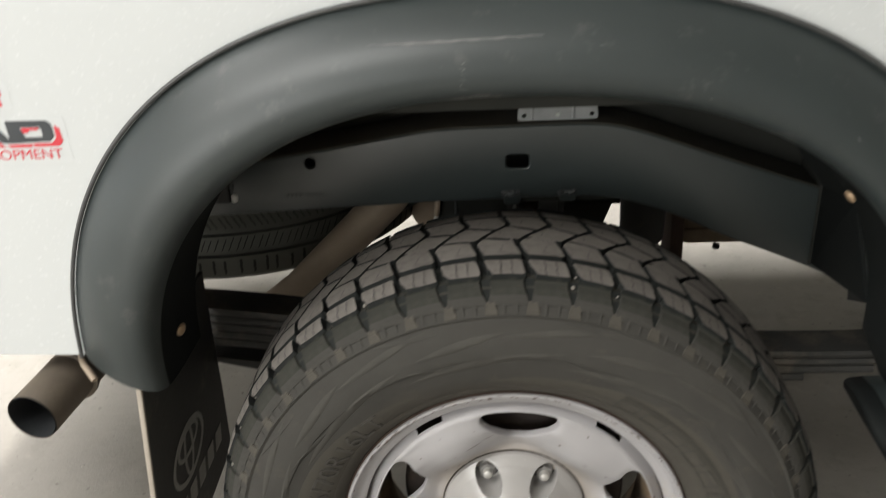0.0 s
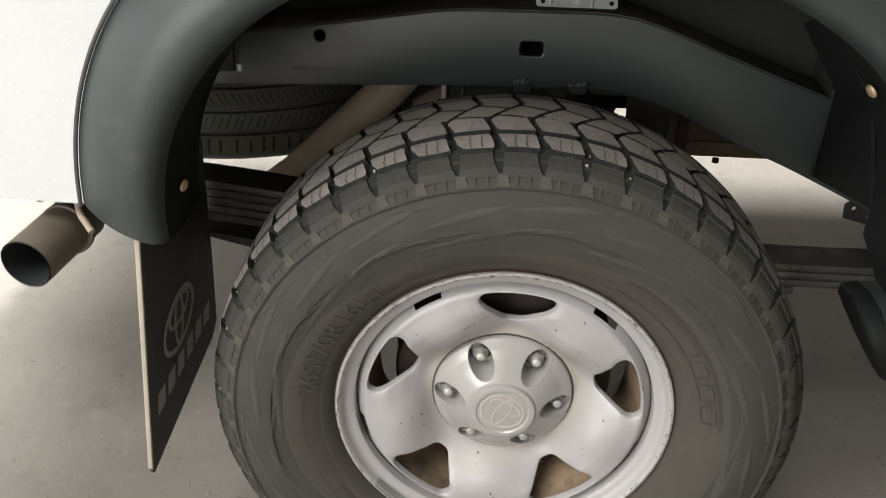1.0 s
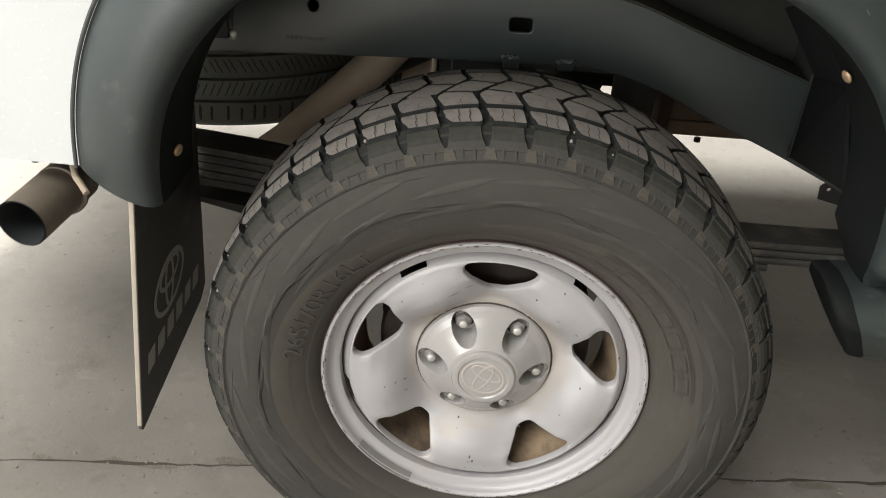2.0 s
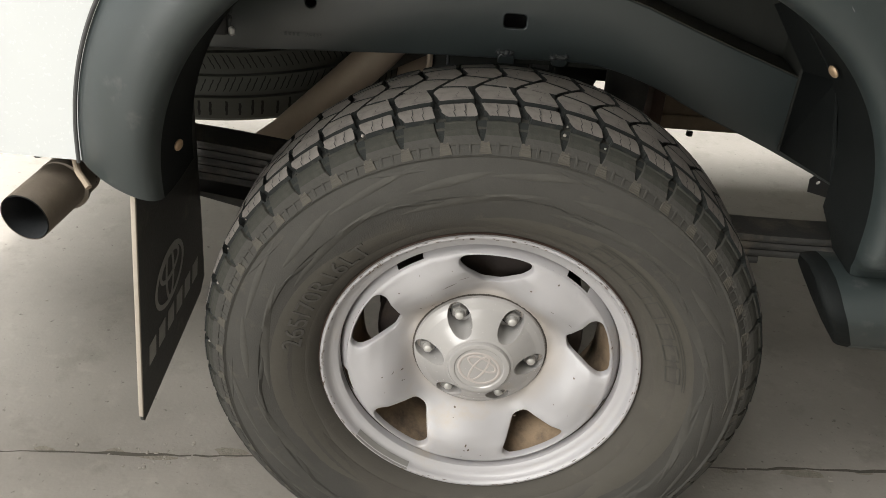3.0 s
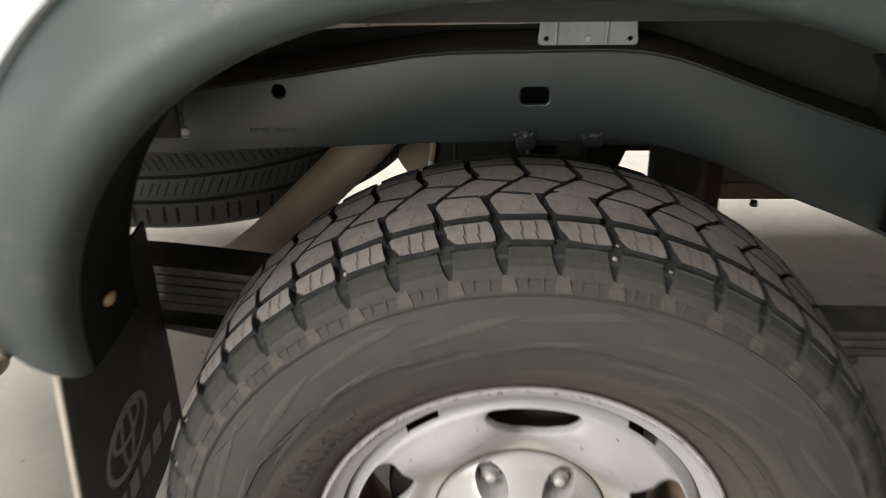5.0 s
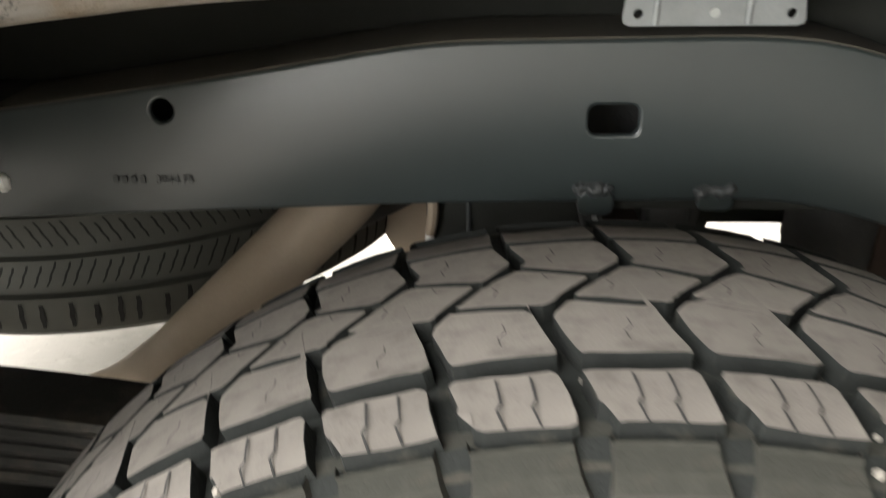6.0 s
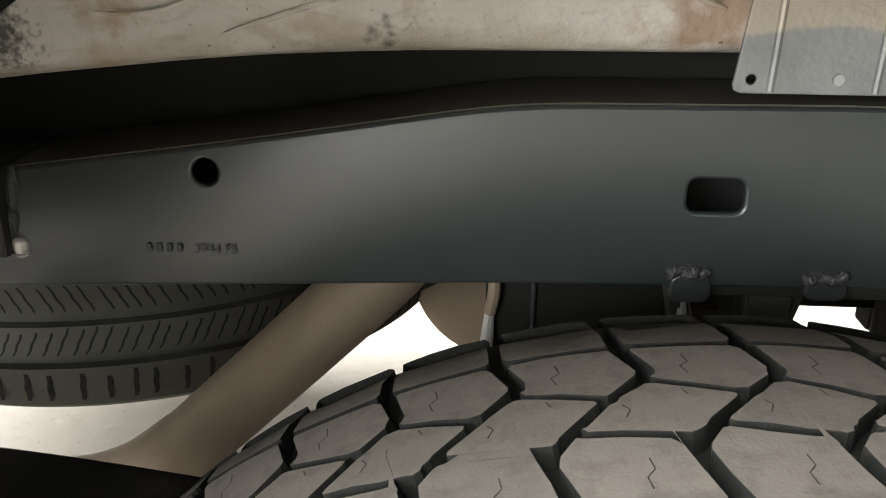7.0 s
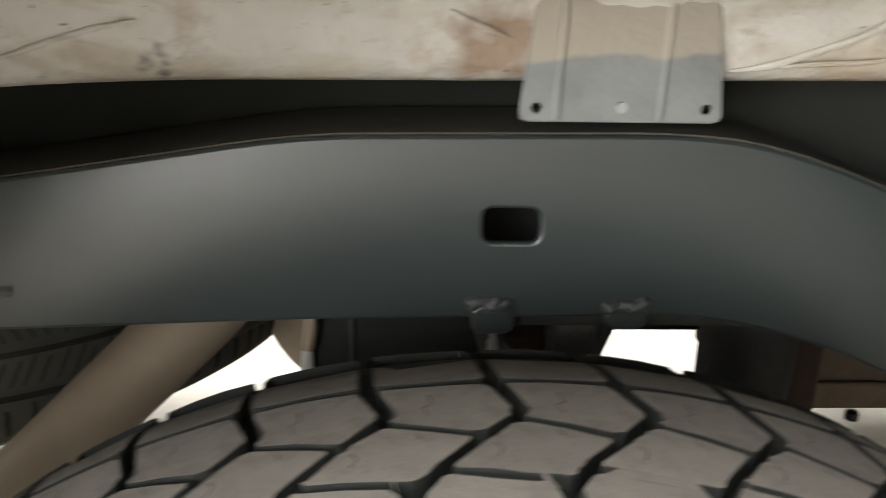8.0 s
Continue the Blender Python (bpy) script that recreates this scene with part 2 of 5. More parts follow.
def dirty_white_material():
    """Off-white sealer with brown stains, dark specks and one rusty patch beside the bracket."""
    m = material("dirty_sealed_white", (0.66, 0.63, 0.58), 0.5, vary=0.14, scale=22, bump=1.0, grain=120, dust=(0.44, 0.33, 0.22), dust_amount=0.2, dust_scale=20)
    nt = m.node_tree
    node, link = nt.nodes.new, nt.links.new
    b = nt.nodes["Principled BSDF"]
    tc = node("ShaderNodeTexCoord")
    before = b.inputs["Base Color"].links[0].from_socket
    specks, sramp, smix = node("ShaderNodeTexNoise"), node("ShaderNodeValToRGB"), node("ShaderNodeMix")
    specks.inputs["Scale"].default_value, specks.inputs["Detail"].default_value = 240, 4
    sramp.color_ramp.elements[0].position, sramp.color_ramp.elements[1].position = 0.69, 0.74
    smix.data_type = "RGBA"
    smix.inputs[7].default_value = (0.16, 0.12, 0.085, 1)
    link(tc.outputs["Object"], specks.inputs["Vector"])
    link(specks.outputs["Fac"], sramp.inputs[0])
    link(sramp.outputs[0], smix.inputs[0])
    link(before, smix.inputs[6])
    last = smix.outputs[2]
    for turn, stretch, low, colour, share in ((0.5, (12, 30, 40), 0.58, (0.42, 0.35, 0.27, 1), 0.45), (-0.35, (22, 40, 60), 0.60, (0.36, 0.31, 0.25, 1), 0.5), (0.2, (4, 12, 16), 0.55, (0.46, 0.39, 0.29, 1), 0.6)):
        mp, tex, rmp, mx = node("ShaderNodeMapping"), node("ShaderNodeTexNoise"), node("ShaderNodeMapRange"), node("ShaderNodeMix")
        mp.inputs["Rotation"].default_value = (0, turn, 0)
        mp.inputs["Scale"].default_value = stretch
        tex.inputs["Scale"].default_value, tex.inputs["Detail"].default_value, tex.inputs["Distortion"].default_value = 1.0, 5, 0.8
        rmp.inputs["From Min"].default_value, rmp.inputs["From Max"].default_value, rmp.inputs["To Max"].default_value = low, low + 0.10, share
        mx.data_type = "RGBA"
        mx.inputs[7].default_value = colour
        link(tc.outputs["Object"], mp.inputs[0])
        link(mp.outputs[0], tex.inputs["Vector"])
        link(tex.outputs["Fac"], rmp.inputs["Value"])
        link(rmp.outputs["Result"], mx.inputs[0])
        link(last, mx.inputs[6])
        last = mx.outputs[2]
    for centre, size, colour, share, grain in (((0.006, 0.300, 0.868), 0.042, (0.30, 0.18, 0.10, 1), 0.75, 60), ((-0.392, 0.300, 0.852), 0.038, (0.055, 0.058, 0.046, 1), 0.9, 240), ((-0.170, 0.306, 0.857), 0.0235, (0.05, 0.04, 0.03, 1), 1.0, 120), ((-0.33, 0.305, 0.836), 0.030, (0.42, 0.30, 0.18, 1), 0.5, 50), ((0.20, 0.305, 0.852), 0.034, (0.45, 0.33, 0.20, 1), 0.5, 40)):
        dist, warp, add, rmap, rmix = node("ShaderNodeVectorMath"), node("ShaderNodeTexNoise"), node("ShaderNodeMath"), node("ShaderNodeMapRange"), node("ShaderNodeMix")
        dist.operation = "DISTANCE"
        dist.inputs[1].default_value = centre
        link(tc.outputs["Object"], dist.inputs[0])
        warp.inputs["Scale"].default_value, warp.inputs["Detail"].default_value = grain, 6
        link(tc.outputs["Object"], warp.inputs["Vector"])
        add.operation = "MULTIPLY_ADD"
        link(warp.outputs["Fac"], add.inputs[0])
        add.inputs[1].default_value = 0.06
        link(dist.outputs["Value"], add.inputs[2])
        rmap.inputs["From Min"].default_value, rmap.inputs["From Max"].default_value = size, size + 0.018
        rmap.inputs["To Min"].default_value, rmap.inputs["To Max"].default_value = share, 0.0
        link(add.outputs[0], rmap.inputs["Value"])
        rmix.data_type = "RGBA"
        rmix.inputs[7].default_value = colour
        link(rmap.outputs["Result"], rmix.inputs[0])
        link(last, rmix.inputs[6])
        last = rmix.outputs[2]
    link(last, b.inputs["Base Color"])
    return m


DIRTYWHITE = dirty_white_material()


def bracket_material():
    """Galvanised below a wavy line, tan with old dust above it."""
    m = material("galvanised_plate", (0.25, 0.262, 0.262), 0.5, metal=0.35, vary=0.35, scale=30, bump=0.25)
    nt = m.node_tree
    node, link = nt.nodes.new, nt.links.new
    b = nt.nodes["Principled BSDF"]
    tc, sep, wob, add, rmap, mix = node("ShaderNodeTexCoord"), node("ShaderNodeSeparateXYZ"), node("ShaderNodeTexNoise"), node("ShaderNodeMath"), node("ShaderNodeMapRange"), node("ShaderNodeMix")
    before = b.inputs["Base Color"].links[0].from_socket
    link(tc.outputs["Object"], sep.inputs[0])
    wob.inputs["Scale"].default_value = 26
    link(tc.outputs["Object"], wob.inputs["Vector"])
    add.operation = "MULTIPLY_ADD"
    add.inputs[1].default_value = 0.022
    link(wob.outputs["Fac"], add.inputs[0])
    link(sep.outputs["Z"], add.inputs[2])
    rmap.inputs["From Min"].default_value, rmap.inputs["From Max"].default_value = 0.8745, 0.8775
    link(add.outputs[0], rmap.inputs["Value"])
    mix.data_type = "RGBA"
    mix.inputs[7].default_value = (0.40, 0.36, 0.30, 1)
    link(rmap.outputs["Result"], mix.inputs[0])
    link(before, mix.inputs[6])
    link(mix.outputs[2], b.inputs["Base Color"])
    return m


BRACKET = bracket_material()

# ---- building tools ----


def smooth(mesh, angle=35):
    for p in mesh.polygons:
        p.use_smooth = True
    mesh.set_sharp_from_angle(angle=radians(angle))


def thing(name, at=(0, 0, 0), **tags):
    return_ob = new(name)
    return_ob.location = at
    return_ob.empty_display_size = 0.05
    return tagged(return_ob, **tags)


def part(name, bm, mat, parent=None, label="", angle=35):
    """Links a bmesh (or a mesh) as one object under parent."""
    if isinstance(bm, bmesh.types.BMesh):
        mesh = bpy.data.meshes.new(name)
        bmesh.ops.recalc_face_normals(bm, faces=bm.faces)
        bm.to_mesh(mesh)
        bm.free()
    else:
        mesh = bm
    mats = mat if isinstance(mat, (list, tuple)) else [mat]
    mesh.materials.clear()
    for one in mats:
        mesh.materials.append(one)
    smooth(mesh, angle)
    ob = new(name, mesh)
    if parent:
        ob.parent = parent
    return tagged(ob, label=label)


def box(x0, x1, y0, y1, z0, z1, bevel=0.0, bm=None):
    own = bmesh.new()
    bmesh.ops.create_cube(own, size=1)
    for v in own.verts:
        v.co = Vector(((x0 + x1) / 2 + v.co.x * (x1 - x0), (y0 + y1) / 2 + v.co.y * (y1 - y0), (z0 + z1) / 2 + v.co.z * (z1 - z0)))
    if bevel:
        bmesh.ops.bevel(own, geom=own.edges[:], offset=bevel, segments=2, affect="EDGES", profile=0.5)
    return own


def lathe(profile, n=96, close=False):
    """Turns (radius, y) points round the y axis."""
    bm = bmesh.new()
    rings = []
    for r, y in profile:
        rings.append([bm.verts.new((r * math.sin(2 * math.pi * i / n), y, r * math.cos(2 * math.pi * i / n))) for i in range(n)])
    pairs = list(zip(rings, rings[1:])) + ([(rings[-1], rings[0])] if close else [])
    for a, b in pairs:
        for i in range(n):
            bm.faces.new((a[i], a[(i + 1) % n], b[(i + 1) % n], b[i]))
    return bm


def tube(points, radius, n=20, closed_ends=False, radii=None):
    """A round pipe along a smooth line through the points."""
    pts = [Vector(p) for p in points]
    fine = []
    rad = []
    for i in range(len(pts) - 1):
        p0, p1, p2, p3 = pts[max(0, i - 1)], pts[i], pts[i + 1], pts[min(len(pts) - 1, i + 2)]
        for k in range(8):
            t = k / 8
            fine.append(0.5 * ((2 * p1) + (p2 - p0) * t + (2 * p0 - 5 * p1 + 4 * p2 - p3) * t * t + (3 * p1 - p0 - 3 * p2 + p3) * t ** 3))
            rad.append((radii[i] * (1 - t) + radii[i + 1] * t) if radii else radius)
    fine.append(pts[-1])
    rad.append(radii[-1] if radii else radius)
    bm = bmesh.new()
    rings = []
    side = None
    for i, p in enumerate(fine):
        d = (fine[min(i + 1, len(fine) - 1)] - fine[max(i - 1, 0)]).normalized()
        if side is None:
            side = d.orthogonal().normalized()
        side = (side - d * side.dot(d)).normalized()
        up = d.cross(side)
        rings.append([bm.verts.new(p + rad[i] * (side * math.cos(2 * math.pi * k / n) + up * math.sin(2 * math.pi * k / n))) for k in range(n)])
    for a, b in zip(rings, rings[1:]):
        for k in range(n):
            bm.faces.new((a[k], a[(k + 1) % n], b[(k + 1) % n], b[k]))
    if closed_ends:
        bm.faces.new(rings[0])
        bm.faces.new(rings[-1][::-1])
    return bm


def plate(outlines, thickness, bevel=0.0, to_world=None):
    """A flat plate with holes: outlines are closed (u, v) loops, filled even-odd; thickness along the plate's normal."""
    cu = bpy.data.curves.new("plate", "CURVE")
    cu.dimensions, cu.fill_mode, cu.extrude, cu.bevel_depth, cu.bevel_resolution = "2D", "BOTH", max(0.0, thickness / 2 - bevel), bevel, 2
    cu.offset = -bevel
    for loop in outlines:
        sp = cu.splines.new("POLY")
        sp.points.add(len(loop) - 1)
        for q, (u, v) in zip(sp.points, loop):
            q.co = (u, v, 0, 1)
        sp.use_cyclic_u = True
    ob = bpy.data.objects.new("plate", cu)
    mesh = bpy.data.meshes.new_from_object(ob)
    bpy.data.objects.remove(ob)
    if to_world is not None:
        mesh.transform(to_world)
    return mesh


def lettering(text, size, depth=0.0004, align="CENTER"):
    cu = bpy.data.curves.new("lettering", "FONT")
    cu.body, cu.size, cu.extrude, cu.align_x = text, size, depth, align
    cu.resolution_u = 3
    ob = bpy.data.objects.new("lettering", cu)
    mesh = bpy.data.meshes.new_from_object(ob)
    bpy.data.objects.remove(ob)
    return mesh


# plate coordinates u, v to the truck's side: u = x, v = z, seen from outside
def side_plane(y):
    return Matrix(((1, 0, 0, 0), (0, 0, -1, y), (0, 1, 0, 0), (0, 0, 0, 1)))


def rounded(u0, u1, v0, v1, r, n=5):
    pts = []
    for cx, cy, a in ((u1 - r, v1 - r, 0), (u0 + r, v1 - r, 90), (u0 + r, v0 + r, 180), (u1 - r, v0 + r, 270)):
        for k in range(n + 1):
            an = radians(a + 90 * k / n)
            pts.append((cx + r * math.cos(an), cy + r * math.sin(an)))
    return pts


def circle(u, v, r, n=24):
    return [(u + r * math.cos(2 * math.pi * k / n), v + r * math.sin(2 * math.pi * k / n)) for k in range(n)]


def arch_line(a_left, a_right, b, n_left, n_right, z0, count=72, start=0.0, end=180.0):
    """An arch from its rear foot over the top to its front foot, as (x, z)."""
    pts = []
    for k in range(count + 1):
        an = radians(180 - (start + (end - start) * k / count))
        c, s = math.cos(an), math.sin(an)
        n, a = (n_left, a_left) if c < 0 else (n_right, a_right)
        pts.append((math.copysign(a * abs(c) ** (2 / n), c), z0 + math.copysign(b * abs(s) ** (2 / n), s)))
    return pts


def ease(values, x):
    """Smooth line through (x, value) pairs."""
    for (x0, v0), (x1, v1) in zip(values, values[1:]):
        if x <= x1:
            t = max(0.0, (x - x0) / (x1 - x0))
            return v0 + (v1 - v0) * t
    return values[-1][1]


def soft_line(pairs, xs, window=0.05):
    """Heights along xs by a line through pairs, its corners rounded over the window."""
    px, pz = zip(*pairs)
    out = []
    for x in xs:
        q = np.linspace(x - window, x + window, 11)
        out.append(float(np.mean(np.interp(q, px, pz))))
    return out


# ---- the hall ----
floor_ob = part("floor", box(-9, 9, -7, 9, -0.2, 0.0), CONCRETE)
tagged(floor_ob, "worn warm grey concrete floor with a ragged joint", "floor", kind="structure")
def wall(name, pieces, label, category="wall"):
    bm = bmesh.new()
    mesh = bpy.data.meshes.new("tmp")
    for p in pieces:
        b = box(*p)
        b.to_mesh(mesh)
        b.free()
        bm.from_mesh(mesh)
    bpy.data.meshes.remove(mesh)
    return tagged(part(name, bm, HALLPAINT), label, category, kind="structure")


wall("wall_north", [(-8.2, 9, 8.2, 8.5, 0, 4.6)], "plain pale hall wall")
wall("wall_west", [(-8.5, -8.2, -7, -3.6, 0, 4.6), (-8.5, -8.2, 0.8, 8.5, 0, 4.6), (-8.5, -8.2, -3.6, 0.8, 3.3, 4.6)], "pale hall wall with a wide open doorway")
wall("wall_south", [(-8.2, -7.3, -6.4, -6.1, 0, 4.6), (-1.9, 9, -6.4, -6.1, 0, 4.6), (-7.3, -1.9, -6.4, -6.1, 0, 0.8), (-7.3, -1.9, -6.4, -6.1, 3.4, 4.6)], "pale hall wall with a long window opening")
wall("wall_east", [(8.2, 8.5, -6.1, 8.2, 0, 4.6)], "plain pale hall wall")

wall("ceiling", [(-9, 9, 4.4, 9, 4.6, 4.8), (2.3, 9, 2.6, 4.4, 4.6, 4.8), (-9, -4.7, 2.6, 4.4, 4.6, 4.8), (-9, 9, 1.7, 2.6, 4.6, 4.8), (-9, -4.8, -0.7, 1.7, 4.6, 4.8), (-1.9, 9, -0.7, 1.7, 4.6, 4.8),
                 (-9, 9, -2.0, -0.7, 4.6, 4.8), (-9, 9, -7, -3.8, 4.6, 4.8), (-9, -5.3, -3.8, -2.0, 4.6, 4.8), (-0.7, 9, -3.8, -2.0, 4.6, 4.8)], "pale hall ceiling with three wide skylights", "ceiling")

# ragged joint across the floor
bm = bmesh.new()
rng = random.Random(4)
left, right = [], []
for k in range(241):
    x = -3.0 + 6.0 * k / 240
    y = 0.193 + 0.074 * x + 0.004 * noise.noise((x * 9, 0, 0)) + 0.002 * rng.uniform(-1, 1)
    w = 0.0012 + 0.0065 * max(0, noise.noise((x * 6, 3, 0))) ** 1.3 + 0.0014 * rng.random()
    left.append(bm.verts.new((x, y - w, 0.0012)))
    right.append(bm.verts.new((x, y + w, 0.0012)))
for k in range(240):
    bm.faces.new((left[k], left[k + 1], right[k + 1], right[k]))
tagged(part("floor_joint", bm, JOINT, floor_ob), "dark ragged joint in the concrete")

bm = bmesh.new()
for k in range(34):
    x = -1.9 + 3.8 * k / 33 + rng.uniform(-0.04, 0.04)
    side = rng.choice((-1, 1))
    long_, deep = rng.uniform(0.012, 0.045), rng.uniform(0.004, 0.012)
    ring = []
    for j in range(11):
        a = 2 * math.pi * j / 11
        ring.append(bm.verts.new((x + long_ * math.cos(a) * rng.uniform(0.8, 1.1), 0.193 + 0.074 * x + side * deep * 0.9 + deep * math.sin(a) * rng.uniform(0.7, 1.2), 0.0008)))
    bm.faces.new(ring)
tagged(part("joint_spall", bm, SPALL, floor_ob, "broken rough edges along the joint"), kind="stuff")

bm = bmesh.new()
for _ in range(260):
    near = rng.random() < 0.6
    heap = rng.random() < 0.14
    x = rng.gauss(-0.53, 0.055) if heap else rng.uniform(-1.6, 1.6)
    y = (0.193 + 0.074 * x + rng.gauss(0, 0.02)) if near or heap else rng.uniform(-0.1, 1.2)
    r = rng.choice((0.0012, 0.0018, 0.0030)) * rng.uniform(0.6, 1.2)
    m = Matrix.Translation((x, y, r * 0.3)) @ Matrix.Rotation(rng.uniform(0, 6.3), 4, "Z") @ Matrix.Diagonal((r * rng.uniform(0.8, 1.8), r, r * 0.6, 1))
    bmesh.ops.create_icosphere(bm, subdivisions=1, radius=1.0, matrix=m)
tagged(part("floor_grit", bm, GRIT, floor_ob, "pale grit and crumbs beside the joint"), kind="stuff")

# ---- rear wheel ----
ZC, YC = 0.372, 0.0935
wheel_ob = thing("offroad_wheel", (0, 0, ZC), label="silver steel pickup wheel with a dusty all-terrain tyre on concrete", category="wheel")
PITCHES, PHASE, RT = 48, -5.72, 0.3865
STEP = 2 * math.pi * RT / PITCHES

SIDE_OUT = [(0.2140, 0.006), (0.2215, 0.0035), (0.2262, -0.0035), (0.2330, -0.0125), (0.2380, -0.0165), (0.2420, -0.0180), (0.2440, -0.0210), (0.2560, -0.0290), (0.2700, -0.0345),
            (0.2860, -0.0380), (0.2950, -0.0395), (0.2965, -0.0415), (0.3000, -0.0420), (0.3150, -0.0405), (0.3300, -0.0365), (0.3420, -0.0315), (0.3445, -0.0325), (0.3475, -0.0305),
            (0.3500, -0.0268), (0.3575, -0.0205), (0.3605, -0.0165), (0.3680, -0.0088), (0.3730, 0.0010)]
profile = SIDE_OUT + [(0.3745, 0.010), (0.3758, 0.050), (0.3762, YC), (0.3758, 2 * YC - 0.050), (0.3745, 2 * YC - 0.010)]
profile += [(r, 2 * YC - y) for r, y in SIDE_OUT[::-1]]
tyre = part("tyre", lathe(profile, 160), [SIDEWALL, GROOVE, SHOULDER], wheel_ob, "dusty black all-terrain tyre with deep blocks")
# tread floor takes the near-black that paints groove shade; the shoulder its own rubber
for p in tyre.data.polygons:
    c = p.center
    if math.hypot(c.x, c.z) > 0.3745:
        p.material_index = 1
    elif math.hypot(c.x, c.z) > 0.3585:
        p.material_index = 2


def sidewall_y(r):
    rs, ys = zip(*SIDE_OUT)
    return float(np.interp(r, rs, ys))


def tread_radius(w):
    a = abs(w)
    far = 0.010 * (max(0.0, w - 0.050) / 0.05) ** 1.5
    return 0.3858 - 0.0020 * (a / 0.08) ** 2 - 0.0120 * max(0.0, (a - 0.074) / 0.035) ** 2 - far


def on_tyre(s, w, r):
    return Vector((r * math.sin(s / RT), YC + w, r * math.cos(s / RT)))


def inset(poly, gaps):
    """Moves each edge of a polygon (counter-clockwise) inwards by its own gap."""
    n = len(poly)
    lines = []
    for i in range(n):
        a, b = Vector(poly[i]), Vector(poly[(i + 1) % n])
        d = (b - a).normalized()
        nrm = Vector((-d.y, d.x))
        lines.append((a + nrm * gaps[i], d))
    out = []
    for i in range(n):
        (p, d), (q, e) = lines[i - 1], lines[i]
        det = d.x * e.y - d.y * e.x
        if abs(det) < 1e-9:
            out.append(q.copy())
        else:
            t = ((q.x - p.x) * e.y - (q.y - p.y) * e.x) / det
            out.append(p + d * t)
    return out


def rounded_corners(poly, radius):
    out = []
    n = len(poly)
    for i, p in enumerate(poly):
        a, b = poly[i - 1], poly[(i + 1) % n]
        ra, rb = min(radius, 0.3 * (a - p).length), min(radius, 0.3 * (b - p).length)
        p0, p1 = p + (a - p).normalized() * ra, p + (b - p).normalized() * rb
        out += [p0, (p0 + p1 + p * 2) / 4, p1]
    return out


def densify(poly, step=0.013):
    out = []
    for i, a in enumerate(poly):
        b = poly[(i + 1) % len(poly)]
        k = max(1, round((b - a).length / step))
        out += [a + (b - a) * j / k for j in range(k)]
    return out


def tread_block(poly, gaps, sipes=(), wobble=0.0007, seed=1):
    rng = random.Random(seed)
    area = sum(poly[i][0] * poly[(i + 1) % len(poly)][1] - poly[(i + 1) % len(poly)][0] * poly[i][1] for i in range(len(poly)))
    if area < 0:
        poly, gaps = poly[::-1], (gaps[:-1][::-1] + gaps[-1:])
    outer = densify(rounded_corners(inset(poly, gaps), 0.0033))
    outer = [p + Vector((rng.uniform(-wobble, wobble), rng.uniform(-wobble, wobble))) for p in outer]
    mid = sum(outer, Vector((0, 0))) / len(outer)
    bm = bmesh.new()
    rings = []
    for drop, shrink in ((None, -0.0008), (0.0004, 0.0), (0.0, 0.0003)):
        ring = []
        for p in outer:
            q = p + (mid - p).normalized() * shrink
            r = 0.3725 if drop is None else tread_radius(q.y) - drop
            s, w = q
            ring.append(bm.verts.new(on_tyre(s, w, r)))
        rings.append(ring)
    n = len(outer)
    # block walls get the painted groove shade, darker than their tops
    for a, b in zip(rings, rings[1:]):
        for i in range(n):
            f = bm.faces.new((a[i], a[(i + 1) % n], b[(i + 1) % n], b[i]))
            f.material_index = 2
    top = bm.faces.new(rings[-1])
    bmesh.ops.triangulate(bm, faces=[top])
    # sipes: dark strips just over the block's top, their shade painted
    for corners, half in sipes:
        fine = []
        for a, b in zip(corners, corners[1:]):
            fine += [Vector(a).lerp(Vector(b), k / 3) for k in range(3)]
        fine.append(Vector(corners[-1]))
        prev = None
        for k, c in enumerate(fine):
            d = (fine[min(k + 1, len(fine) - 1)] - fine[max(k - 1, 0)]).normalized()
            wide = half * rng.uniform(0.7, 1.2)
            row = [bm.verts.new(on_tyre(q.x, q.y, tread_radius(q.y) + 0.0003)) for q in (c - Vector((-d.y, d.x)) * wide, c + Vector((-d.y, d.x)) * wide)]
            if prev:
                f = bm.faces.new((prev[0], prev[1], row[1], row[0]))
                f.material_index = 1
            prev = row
    mesh = bpy.data.meshes.new("tread_block")
    bmesh.ops.recalc_face_normals(bm, faces=[f for f in bm.faces if f.material_index != 1])
    bm.to_mesh(mesh)
    bm.free()
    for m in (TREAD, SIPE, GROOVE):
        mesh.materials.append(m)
    smooth(mesh, 22)
    return mesh


L = STEP
GB = -0.0650


def pitch(*points):
    """Corners of a block, s in pitches round the tyre and w in metres across it, as metres."""
    return [(a * L, w + 0.0036) for a, w in points]


row_a = pitch((0.215, -0.0880), (0.385, -0.0880), (0.40, -0.0968), (1.235, -0.0968), (1.105, GB), (0.105, GB))
row_b = pitch((0.18, GB), (1.18, GB), (1.07, -0.0450), (0.985, -0.0300), (0.88, -0.0215), (0.14, -0.0150), (-0.03, -0.0310))
row_c = pitch((0.14, -0.0150), (1.05, -0.0228), (1.14, -0.0150), (1.48, 0.0048), (0.74, 0.0170), (0.48, 0.0048))
row_d = pitch((0.74, 0.0170), (1.48, 0.0048), (1.80, 0.0220), (1.62, 0.0460), (0.62, 0.0460), (0.80, 0.0220))
row_e = pitch((0.62, 0.0460), (1.62, 0.0460), (1.50, 0.0985), (0.50, 0.0985))
gaps_a = [0.0, 0.0, 0.0, 0.0038, 0.0048, 0.0038]
gaps_b = [0.0062, 0.0036, 0.0032, 0.0026, 0.0020, 0.0024, 0.0036]
